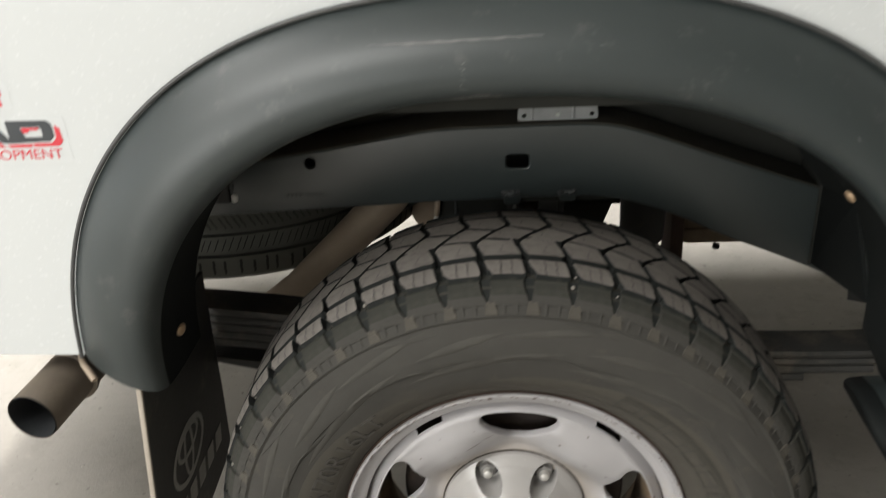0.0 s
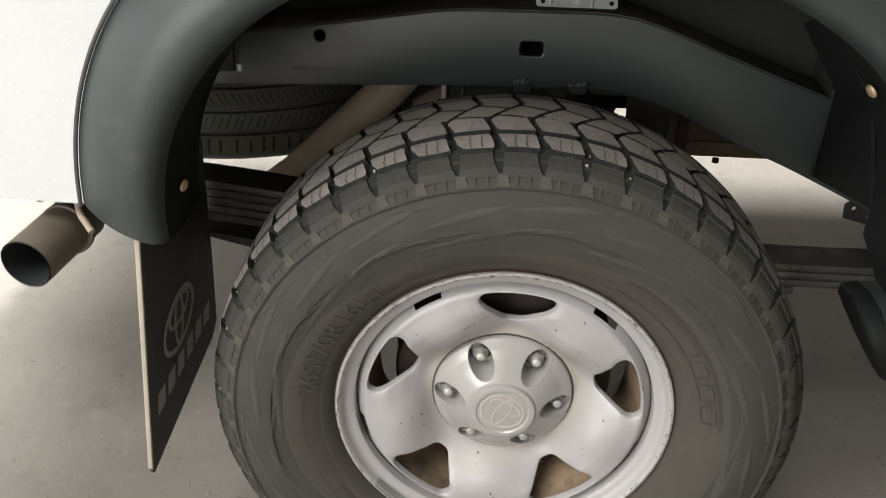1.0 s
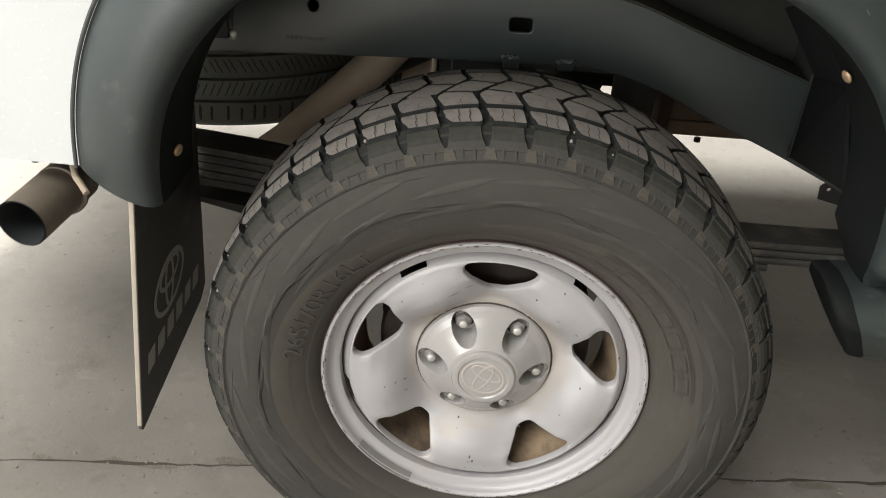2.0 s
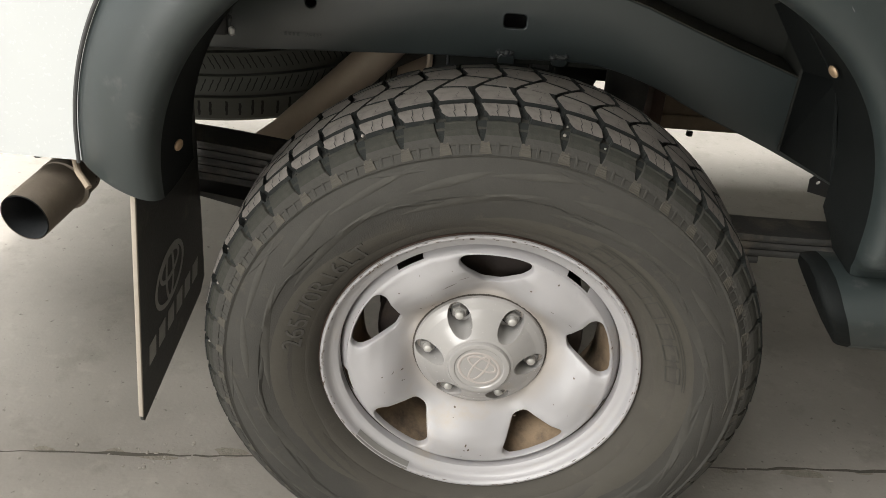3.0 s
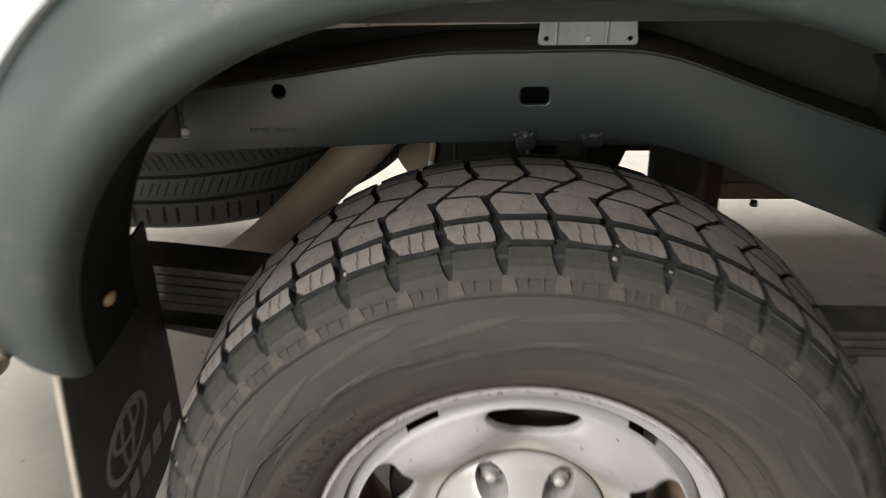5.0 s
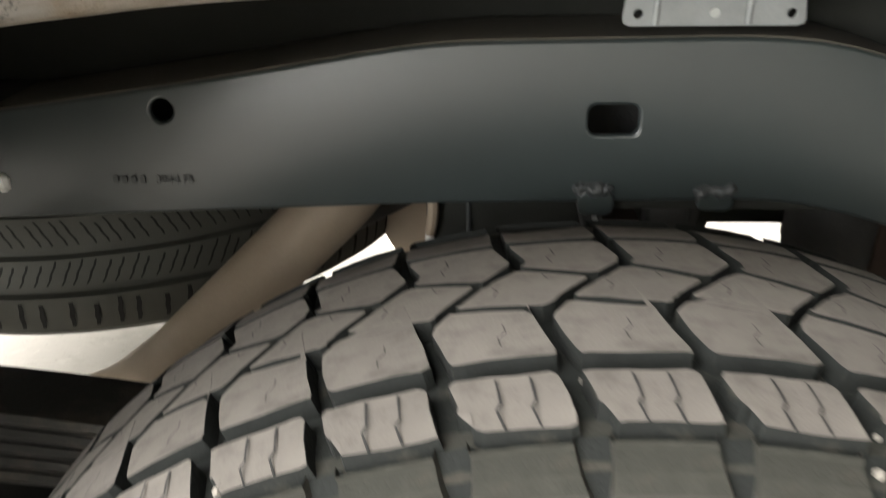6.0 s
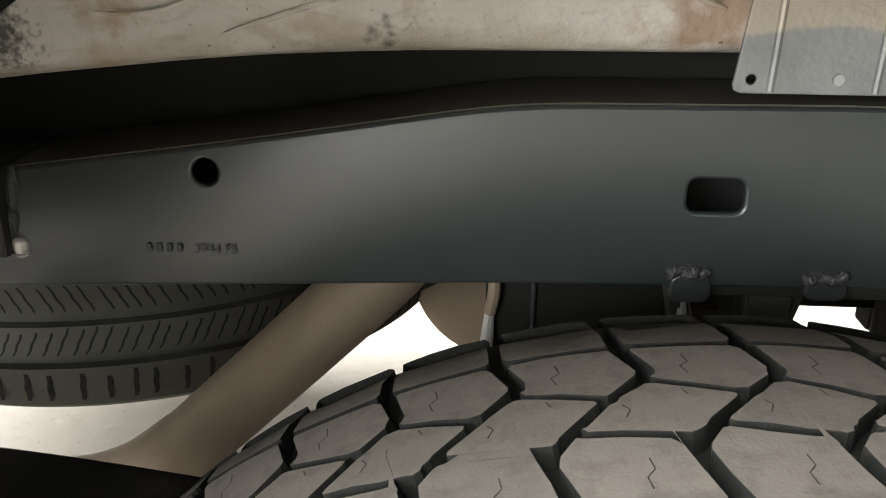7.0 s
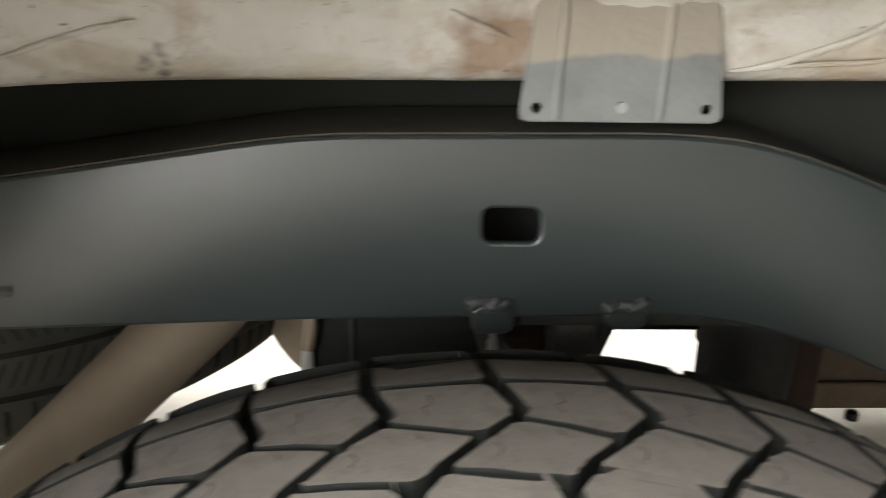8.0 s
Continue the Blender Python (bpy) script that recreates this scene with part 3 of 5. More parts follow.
gaps_c = [0.0018, 0.0022, 0.0022, 0.0018, 0.0022, 0.0022]
gaps_d = [0.0018, 0.0022, 0.0034, 0.0016, 0.0034, 0.0022]
gaps_e = [0.0016, 0.0030, 0.0, 0.0030]


def sipe_list(kind):
    """Zigzag cuts, drawn as strips of painted shade: their corners, and half their width."""
    if kind == "a":
        return [(pitch((a, -0.0725), (a + 0.035, -0.0860), (a + 0.002, -0.0890), (a + 0.055, -0.0968)), 0.0005) for a in (0.575, 0.83)]
    if kind == "b":
        return [(pitch((0.62, -0.0500), (0.60, -0.0440), (0.66, -0.0400), (0.64, -0.0340)), 0.0003)]
    if kind == "c":
        return [(pitch((0.56, -0.0090), (0.60, -0.0040), (0.55, -0.0005)), 0.0003), (pitch((1.04, 0.0040), (1.00, 0.0085)), 0.0003)]
    if kind == "d":
        return [(pitch((1.10, 0.0200), (1.06, 0.0260), (1.13, 0.0290), (1.10, 0.0360)), 0.0003)]
    return []


kinds = []
for v in range(3):
    kinds.append([
        tread_block(row_a, gaps_a, sipe_list("a"), seed=v),
        tread_block(row_b, gaps_b, sipe_list("b"), seed=10 + v),
        tread_block(row_c, gaps_c, sipe_list("c"), seed=20 + v),
        tread_block(row_d, gaps_d, sipe_list("d"), seed=30 + v),
        tread_block(row_e, gaps_e, seed=40 + v),
    ])
for i in range(PITCHES):
    for mesh in kinds[i % 3]:
        ob = new("tread_block", mesh)
        ob.parent = tyre
        ob.rotation_euler = (0, radians(PHASE + 360 / PITCHES * i), 0)

# lettering and bars moulded on the sidewall


def on_sidewall(mesh, angle, r, lift=0.0008):
    """Bends flat artwork (x along, y outwards) round the sidewall; angle counter-clockwise from the front."""
    for v in mesh.vertices:
        rad = r + v.co.y
        an = radians(angle) - v.co.x / r
        v.co = Vector((rad * math.cos(an), sidewall_y(rad) - lift - v.co.z, rad * math.sin(an)))
    return mesh


def swoosh(angle, span, r0, r1, width, depth=0.0009):
    """A raised crescent on the sidewall, from radius r0 to r1 over span degrees."""
    bm = bmesh.new()
    n = 30
    prev = None
    for k in range(n + 1):
        t = k / n
        a = radians(angle + span * t)
        mid = r0 + (r1 - r0) * (t ** 1.6)
        half = width * (max(0.0, math.sin(math.pi * t)) ** 0.7) / 2 + 0.0004
        rise = depth * max(0.0, math.sin(math.pi * t)) ** 0.8
        row = [bm.verts.new((rad * math.cos(a), sidewall_y(rad) - d, rad * math.sin(a))) for rad, d in ((mid - half, -0.0003), (mid - half * 0.45, rise), (mid + half * 0.45, rise), (mid + half, -0.0003))]
        if prev:
            for i in range(3):
                bm.faces.new((prev[i], prev[i + 1], row[i + 1], row[i]))
        prev = row
    return bm


for an, span, r0, r1, w in ((96, -156, 0.259, 0.262, 0.054), (114, 120, 0.261, 0.256, 0.050), (246, 50, 0.262, 0.250, 0.040)):
    part("moulded_field", swoosh(an, span, r0, r1, w, 0.0011), PLATEAU, tyre)
part("size_lettering", on_sidewall(lettering("265/70R16LT", 0.035, 0.0007), 149, 0.2445, 0.0014), LETTER, tyre, "raised rubber tyre size lettering")


def bar_mesh(bars, depth=0.0008):
    bm = bmesh.new()
    for u0, u1, v0, v1 in bars:
        n = max(1, round((u1 - u0) / 0.006))
        low = [bm.verts.new((u0 + (u1 - u0) * k / n, v0, depth)) for k in range(n + 1)]
        high = [bm.verts.new((u0 + (u1 - u0) * k / n, v1, depth)) for k in range(n + 1)]
        for k in range(n):
            bm.faces.new((low[k], low[k + 1], high[k + 1], high[k]))
    mesh = bpy.data.meshes.new("bars")
    bm.to_mesh(mesh)
    bm.free()
    return mesh


for k in range(7):
    an = 59 - k * 8.2
    part("moulded_bar", on_sidewall(bar_mesh([(-0.0130, 0.0130, 0.0, 0.0013), (-0.0130, 0.0130, 0.0167, 0.0180), (-0.0130, -0.0117, 0.0013, 0.0167), (0.0117, 0.0130, 0.0013, 0.0167)]), an, 0.2480, 0.0012), SIDELINE, tyre)
part("moulded_arc", on_sidewall(bar_mesh([(-0.135, 0.135, 0, 0.0010), (-0.135, 0.135, 0.003, 0.0040)]), 33, 0.2690, 0.0012), SIDELINE, tyre)


for k in range(10):
    base = 36 * k + 8
    part("moulded_swoosh", swoosh(base + 30, -19, 0.311, 0.327, 0.011, 0.0013), SWOOSH, tyre)
    part("moulded_swoosh", swoosh(base + 12, -22, 0.322, 0.339, 0.009, 0.0012), SWOOSH, tyre)
    part("moulded_swoosh", swoosh(base + 24, 14, 0.333, 0.342, 0.005, 0.0010), SIDEWALL, tyre)
    part("moulded_swoosh", swoosh(base + 34, -36, 0.284, 0.306, 0.012, 0.0012), SWOOSH, tyre)
    part("moulded_swoosh", swoosh(base + 20, 16, 0.290, 0.300, 0.006, 0.0012), SIDEWALL, tyre)


def shared(name, bm, mats, parent, turns):
    """One mesh, many pieces round the wheel."""
    mesh = bpy.data.meshes.new(name)
    bm.to_mesh(mesh)
    bm.free()
    for m in mats:
        mesh.materials.append(m)
    for turn in turns:
        ob = new(name, mesh)
        ob.parent = parent
        ob.rotation_euler = (0, radians(turn), 0)


def round_sidewall(a, r, lift):
    """A place on the outer sidewall: a in pitches from the tyre's mark, r its radius, lift how far it stands out."""
    an = a * L / RT
    return Vector((r * math.sin(an), sidewall_y(r) - lift, r * math.cos(an)))


def shoulder_lug():
    """The outer flank of one shoulder block, ending between two notches that taper to a point."""
    bm = bmesh.new()
    rows = []
    for r, left, right, lift in ((0.3758, 0.340, 1.105, 0.0058), (0.3735, 0.352, 1.110, 0.0062), (0.3690, 0.350, 1.135, 0.0060), (0.3640, 0.330, 1.180, 0.0054), (0.3590, 0.300, 1.235, 0.0036), (0.3550, 0.275, 1.272, 0.0012), (0.3535, 0.275, 1.274, -0.0004)):
        n = 8
        row = [bm.verts.new(round_sidewall(left, r, -0.0004))]
        for k in range(n + 1):
            a = left + 0.012 + (right - left - 0.024) * k / n
            ragged = 0.0007 * noise.noise((a * 9, r * 500, 2.0))
            row.append(bm.verts.new(round_sidewall(a, r, lift + ragged)))
        row.append(bm.verts.new(round_sidewall(right, r, -0.0004)))
        rows.append(row)
    for p, q in zip(rows, rows[1:]):
        for j in range(len(p) - 1):
            f = bm.faces.new((p[j], p[j + 1], q[j + 1], q[j]))
            f.material_index = 1 if p is rows[3] or p is rows[4] or p is rows[5] else 0
    bmesh.ops.recalc_face_normals(bm, faces=bm.faces)
    return bm


def knurl():
    """A dusty pad of fine ridges under a notch, and two short upright bars beside it."""
    bm = bmesh.new()
    rows = []
    for i in range(6):
        for e, lift in ((0.0, 0.0008), (0.0009, 0.0013), (0.0013, 0.0013)):
            r = 0.3466 + 0.0021 * i + e
            base = lift + 0.0014 * min(1.0, i / 3)
            a0, a1 = 0.185 + 0.006 * i, 0.510 - 0.014 * i
            rows.append([bm.verts.new(round_sidewall(a, r, h)) for a, h in ((a0, -0.0002), (a0 + 0.012, base), ((a0 + a1) / 2, base), (a1 - 0.012, base), (a1, -0.0002))])
    for p, q in zip(rows, rows[1:]):
        for j in range(4):
            bm.faces.new((p[j], p[j + 1], q[j + 1], q[j]))
    for a0, r0, r1, wide in ((0.66, 0.3470, 0.3570, 0.040), (0.97, 0.3470, 0.3560, 0.030)):
        rows = []
        for r in (r0, (r0 + r1) / 2, r1):
            lean = -0.8 * (r - r0)
            rows.append([bm.verts.new(round_sidewall(a0 + lean + e, r, lift + 0.0030 * (r - 0.347) / 0.012)) for e, lift in ((-wide, -0.0002), (-wide * 0.6, 0.0004), (wide * 0.6, 0.0004), (wide, -0.0002))])
        for p, q in zip(rows, rows[1:]):
            for j in range(3):
                f = bm.faces.new((p[j], p[j + 1], q[j + 1], q[j]))
                f.material_index = 1
    return bm


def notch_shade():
    """Near-black strip that paints the shade in the tapered notch between two lugs."""
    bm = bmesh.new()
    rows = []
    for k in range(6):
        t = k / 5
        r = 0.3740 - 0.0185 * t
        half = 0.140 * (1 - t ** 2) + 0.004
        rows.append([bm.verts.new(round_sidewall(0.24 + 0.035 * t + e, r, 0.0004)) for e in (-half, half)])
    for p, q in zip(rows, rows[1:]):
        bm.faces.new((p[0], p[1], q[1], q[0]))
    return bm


TURNS = [PHASE + 360 / PITCHES * i for i in range(PITCHES)]
shared("shoulder_lug", shoulder_lug(), (SHOULDER, SIDEWALL), tyre, TURNS)
shared("shoulder_rib", knurl(), (RIBDUST, SIDEWALL), tyre, TURNS)
shared("shoulder_notch_shade", notch_shade(), (GROOVE,), tyre, TURNS)
part("shoulder_line", lathe([(0.3448, sidewall_y(0.3448) + 0.0002), (0.3454, sidewall_y(0.3454) - 0.0010), (0.3462, sidewall_y(0.3462) + 0.0002)], 160), SIDEWALL, tyre)
rng = random.Random(31)
bm = bmesh.new()
for _ in range(34):
    i = rng.randrange(PITCHES)
    an = radians(PHASE + 360 / PITCHES * (i + 0.27 + rng.uniform(-0.05, 0.05)))
    w = rng.choice((-0.099, -0.085, -0.062, -0.030))
    r = 0.3765 if w > -0.09 else 0.371
    bmesh.ops.create_icosphere(bm, subdivisions=1, radius=rng.uniform(0.0012, 0.0024), matrix=Matrix.Translation((r * math.sin(an), YC + w, r * math.cos(an))))
tagged(part("stone_chips", bm, GRIT, tyre, "small pale stones caught in the tread"), kind="stuff")

# rim
rim_profile = [(0.2130, 0.012), (0.2160, 0.006), (0.2195, 0.0025), (0.2208, -0.0005), (0.2196, -0.0032), (0.2168, -0.0038), (0.2145, -0.0022), (0.2130, 0.0015), (0.2118, 0.0060),
               (0.2090, 0.0090), (0.2040, 0.0105), (0.1998, 0.0120), (0.1972, 0.0140), (0.1962, 0.0190), (0.1958, 0.0320), (0.1870, 0.0600), (0.1750, 0.0850), (0.1750, 0.1250), (0.1880, 0.1500),
               (0.2000, 0.1900), (0.2180, 0.2000), (0.2130, 0.1850)]
rim = part("rim", lathe(rim_profile, 128, close=True), [STEEL, RIMDUST], wheel_ob, "silver painted steel rim with chipped edge")
for p in rim.data.polygons:
    if p.center.y > 0.036:
        p.material_index = 1

# wheel disc with five windows and edge slots
LIP, WIN_TURN = 0.0022, -3.26


def disc_depth(r, a):
    """Depth of the disc's face at radius r and angle a (degrees from the nearest window's middle)."""
    base = ease([(0.080, 0.052), (0.094, 0.050), (0.104, 0.045), (0.118, 0.034), (0.135, 0.0235), (0.155, 0.0165), (0.172, 0.0115), (0.180, 0.0105), (0.184, 0.0125), (0.188, 0.0180), (0.1955, 0.0290)], r)
    spoke = 0.5 - 0.5 * math.cos(radians(min(1.0, abs(a) / 36.0) * 180))
    hump = max(0.0, 1 - ((r - 0.130) / (0.045 if r > 0.130 else 0.033)) ** 2)
    return base - 0.0125 * spoke * hump + 0.009 * (1 - spoke) * max(0.0, 1 - ((r - 0.118) / (0.036 if r > 0.118 else 0.022)) ** 2)


def window_loop(n):
    """Rounded triangle round one window, and the point that it is drawn from."""
    cloud = [Vector((0.1825 * math.sin(radians(a)), 0.1825 * math.cos(radians(a)))) for a in range(-9, 10)]
    for r, a, rad in ((0.1700, -12.6, 0.0122), (0.1700, 12.6, 0.0122), (0.1385, -2.0, 0.0150), (0.1385, 2.0, 0.0150)):
        x, z = r * math.sin(radians(a)), r * math.cos(radians(a))
        cloud += [Vector((x + rad * math.cos(2 * math.pi * k / 40), z + rad * math.sin(2 * math.pi * k / 40))) for k in range(40)]
    c = Vector((0, 0.158))
    # outline: the convex hull of the cloud
    cloud.sort(key=lambda p: (p.x, p.y))
    def half(points):
        out = []
        for p in points:
            while len(out) > 1 and (out[-1] - out[-2]).cross(p - out[-2]) <= 0:
                out.pop()
            out.append(p)
        return out[:-1]
    hull = half(cloud) + half(cloud[::-1])
    pts = []
    for k in range(n):
        an = 2 * math.pi * k / n
        d = Vector((math.sin(an), math.cos(an)))
        best = 1.0
        for a, b in zip(hull, hull[1:] + hull[:1]):
            e = b - a
            det = d.cross(e)
            if abs(det) < 1e-12:
                continue
            t, u = (a - c).cross(e) / det, (a - c).cross(d) / det
            if t > 0 and -1e-6 <= u <= 1 + 1e-6:
                best = min(best, t)
        pts.append(c + d * best)
    return pts, c


def wheel_disc():
    bm = bmesh.new()
    n, rings = 96, 14
    near = (0.0, 0.0012, 0.0026, 0.0044, 0.0066, 0.0092, 0.0125)
    hole, c = window_loop(n)
    fars = []
    for k in range(n):
        an = 2 * math.pi * k / n
        d = Vector((math.sin(an), math.cos(an)))
        lo, hi = 0.0, 0.2
        for _ in range(24):
            t = (lo + hi) / 2
            p = c + d * t
            if p.length > 0.1850 or p.length < 0.080 or abs(math.degrees(math.atan2(p.x, p.y))) > 36.0:
                hi = t
            else:
                lo = t
        fars.append(c + d * lo)
    for r, a in ((0.1850, 36), (0.1850, -36), (0.080, 36), (0.080, -36)):
        corner = Vector((r * math.sin(radians(a)), r * math.cos(radians(a))))
        nearest = min(range(n), key=lambda k: (fars[k] - corner).length)
        fars[nearest] = corner
    for w in range(5):
        turn = radians(WIN_TURN + 72 * w)
        loops = []
        for j in range(rings + 3):
            ring = []
            for k in range(n):
                far = fars[k]
                if j < 3:
                    p = hole[k] + (c - hole[k]).normalized() * (0.0, 0.0015, 0.0018)[2 - j]
                    r, a = p.length, math.degrees(math.atan2(p.x, p.y))
                    lip = LIP * min(1.0, (far - hole[k]).length / 0.010)
                    y = disc_depth(r, a) + lip + (0.0, 0.0030, 0.0115)[2 - j]
                else:
                    room = (far - hole[k]).length
                    i = j - 2
                    if i < len(near):
                        reach = min(near[i], room * i / rings)
                    else:
                        start = min(near[-1], room * (len(near) - 1) / rings)
                        reach = start + (room - start) * (i - len(near) + 1) / (rings - len(near) + 1)
                    p = hole[k] + (far - hole[k]) * (reach / room)
                    r, a = p.length, math.degrees(math.atan2(p.x, p.y))
                    y = disc_depth(r, a) + LIP * max(0.0, 1 - reach / 0.0125) ** 2 * min(1.0, room / 0.010)
                q = Vector((p.x * math.cos(turn) - p.y * math.sin(turn), p.x * math.sin(turn) + p.y * math.cos(turn)))
                ring.append(bm.verts.new((q.x, y, q.y)))
            loops.append(ring)
        for a, b in zip(loops, loops[1:]):
            for k in range(n):
                bm.faces.new((a[k], a[(k + 1) % n], b[(k + 1) % n], b[k]))
    bmesh.ops.remove_doubles(bm, verts=bm.verts, dist=0.0006)
    # outer band, cut away at the five edge slots
    steps = 400
    band = []
    for i in range(steps):
        deg = 360 * i / steps
        a = (deg - 90 - WIN_TURN + 36) % 72 - 36
        row = []
        for r in (0.1850, 0.1870, 0.1894, 0.1922, 0.1952):
            row.append(bm.verts.new((r * math.cos(radians(deg)), disc_depth(r, a), r * math.sin(radians(deg)))))
        row.append(bm.verts.new((0.1952 * math.cos(radians(deg)), 0.034, 0.1952 * math.sin(radians(deg)))))
        band.append((abs(abs(a) - 36) < 5.6, row))
    for i in range(steps):
        (cut, p), (cut2, q) = band[i], band[(i + 1) % steps]
        bm.faces.new((p[0], p[1], q[1], q[0]))
        if cut or cut2:
            continue
        for k in range(1, 5):
            bm.faces.new((p[k], p[k + 1], q[k + 1], q[k]))
    return bm


disc = part("wheel_disc", wheel_disc(), STEEL, wheel_ob, "silver pressed steel disc with five windows", angle=60)
part("joint_line", lathe([(0.1954, 0.0285), (0.1958, 0.0270), (0.1961, 0.0262)], 128), BEADDARK, rim)

# hub cap with six openings for the nuts
cap_profile = [(0.0930, 0.054), (0.0938, 0.0475), (0.0925, 0.0435), (0.0875, 0.0395), (0.0800, 0.0350), (0.0700, 0.0265), (0.0600, 0.0190), (0.0520, 0.0135), (0.0475, 0.0105)]
capb = bmesh.new()
N = 720
grid = []
fine_profile = []
for (r0, y0), (r1, y1) in zip(cap_profile, cap_profile[1:]):
    for k in range(13):
        fine_profile.append((r0 + (r1 - r0) * k / 13, y0 + (y1 - y0) * k / 13))
fine_profile.append(cap_profile[-1])


def cap_sink(x, z):
    """Depth of the six nut pockets in the cap's face."""
    deep = 0.0
    for k in range(6):
        a = radians(60 * k - 3.7)
        u, v = x * math.cos(a) + z * math.sin(a) - 0.0708, -x * math.sin(a) + z * math.cos(a)
        e = (u / 0.0198) ** 2 + (v / 0.0152) ** 2
        deep = max(deep, min(1.0, max(0.0, (1.16 - e) / 0.26)))
    return deep


for r, y in fine_profile:
    ring = []
    for i in range(N):
        a = 2 * math.pi * i / N
        x, z = r * math.cos(a), r * math.sin(a)
        s = cap_sink(x, z) if r < 0.0920 else 0.0
        ring.append(capb.verts.new((x, y + s * max(0.0, 0.0540 - y), z)))
    grid.append(ring)
for a, b in zip(grid, grid[1:]):
    for i in range(N):
        capb.faces.new((a[i], a[(i + 1) % N], b[(i + 1) % N], b[i]))
cap = part("hub_cap", capb, CAPPAINT, wheel_ob, "grey plastic hub cap with six nut pockets", angle=40)
part("cap_centre", lathe([(0.0480, 0.0110), (0.0440, 0.0098), (0.0432, 0.0070), (0.0418, 0.0050), (0.0395, 0.0044), (0.0350, 0.0046), (0.0335, 0.0062), (0.0180, 0.0056), (0.0002, 0.0054)], 96), CAPPAINT, cap)
part("cap_gap", lathe([(0.0966, 0.0500), (0.0954, 0.0484), (0.0930, 0.0484)], 96), BEADDARK, cap)
part("bead_line", lathe([(0.2208, -0.0012), (0.2216, -0.0004), (0.2226, 0.0012)], 128), RUSTDARK, rim)


def ring_shape(cx, cz, rx, rz, width, y, n=40, tilt=0.0, depth=0.0012):
    """A raised oval ring on the wheel's middle."""
    bm = bmesh.new()
    loops = []
    for k, (off, d) in enumerate(((-width / 2, 0), (-width / 4, depth), (width / 4, depth), (width / 2, 0))):
        ring = []
        for i in range(n):
            a = 2 * math.pi * i / n
            x, z = (rx + off) * math.cos(a), (rz + off) * math.sin(a)
            ring.append(bm.verts.new((cx + x * math.cos(tilt) - z * math.sin(tilt), y - d, cz + x * math.sin(tilt) + z * math.cos(tilt))))
        loops.append(ring)
    for a, b in zip(loops, loops[1:]):
        for i in range(n):
            bm.faces.new((a[i], a[(i + 1) % n], b[(i + 1) % n], b[i]))
    return bm


tl = radians(-28)
part("emblem_ring", ring_shape(0, 0, 0.0290, 0.0250, 0.0042, 0.0060, tilt=tl, depth=0.0007), EMBLEM, cap)
part("emblem_ring", ring_shape(0.004, 0.0075, 0.0215, 0.0090, 0.0044, 0.0060, tilt=tl, depth=0.0008), EMBLEM, cap)
part("emblem_ring", ring_shape(0.000, 0.0000, 0.0085, 0.0230, 0.0044, 0.0060, tilt=tl, depth=0.0009), EMBLEM, cap)
for k in range(6):
    a = radians(60 * k - 3.7)
    nutbm = lathe([(0.0001, -0.0215), (0.0040, -0.0211), (0.0057, -0.0198), (0.0064, -0.0175), (0.0065, -0.0110)], 24)
    hexbm = lathe([(0.0064, -0.0125), (0.0104, -0.0120), (0.0114, -0.0105), (0.0116, -0.0050), (0.0134, -0.0040), (0.0138, 0.0000), (0.0138, 0.004)], 6)
    # black disc paints the shade round the nut at its pocket's floor
    hole = part("nut_hole_shade", lathe([(0.0002, 0.0), (0.0145, 0.0), (0.0149, 0.001)], 24), SOOTSHADE, cap)
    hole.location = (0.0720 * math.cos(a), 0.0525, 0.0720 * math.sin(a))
    ob = part("wheel_nut", hexbm, GREYLEAD, wheel_ob, "grey hexagon wheel nut with a bright domed end", angle=20)
    ob.location = (0.0735 * math.cos(a), 0.0540, 0.0735 * math.sin(a))
    part("nut_dome", nutbm, NUT, ob, "bright rounded stud end")

# chips along the rim's edge and on the disc
MARKS = [(-0.008, -0.150, 0.0036, 0.0013, 1.4, 1), (-0.004, -0.158, 0.0026, 0.0016, 1.2, 2), (-0.010, -0.160, 0.0016, 0.0012, 0.3, 3), (-0.048, 0.128, 0.011, 0.0006, 0.45, 4), (-0.030, 0.139, 0.007, 0.0005, 0.30, 5),
         (-0.070, 0.075, 0.005, 0.0005, 0.9, 6), (0.118, 0.075, 0.004, 0.0006, -0.8, 7), (0.090, 0.100, 0.0035, 0.0006, -0.5, 8), (-0.120, -0.030, 0.003, 0.0008, 1.0, 9), (0.060, -0.110, 0.003, 0.0009, 0.2, 10)]
rng = random.Random(8)
bm = bmesh.new()
for _ in range(190):
    an = rng.uniform(0, 2 * math.pi)
    r, y = rng.choice(((0.2170, -0.0041), (0.2190, -0.0036), (0.2148, -0.0027)))
    s = rng.uniform(0.0006, 0.0016)
    long_ = rng.uniform(1, 3.0)
    vs = []
    for k in range(7):
        b = 2 * math.pi * k / 7
        rr, aa = r + s * 0.6 * math.cos(b) * rng.uniform(0.6, 1), an + s * long_ * math.sin(b) / r
        vs.append(bm.verts.new((rr * math.cos(aa), y - 0.0003 - 0.0004 * (rr > 0.2192), rr * math.sin(aa))))
    bm.faces.new(vs)
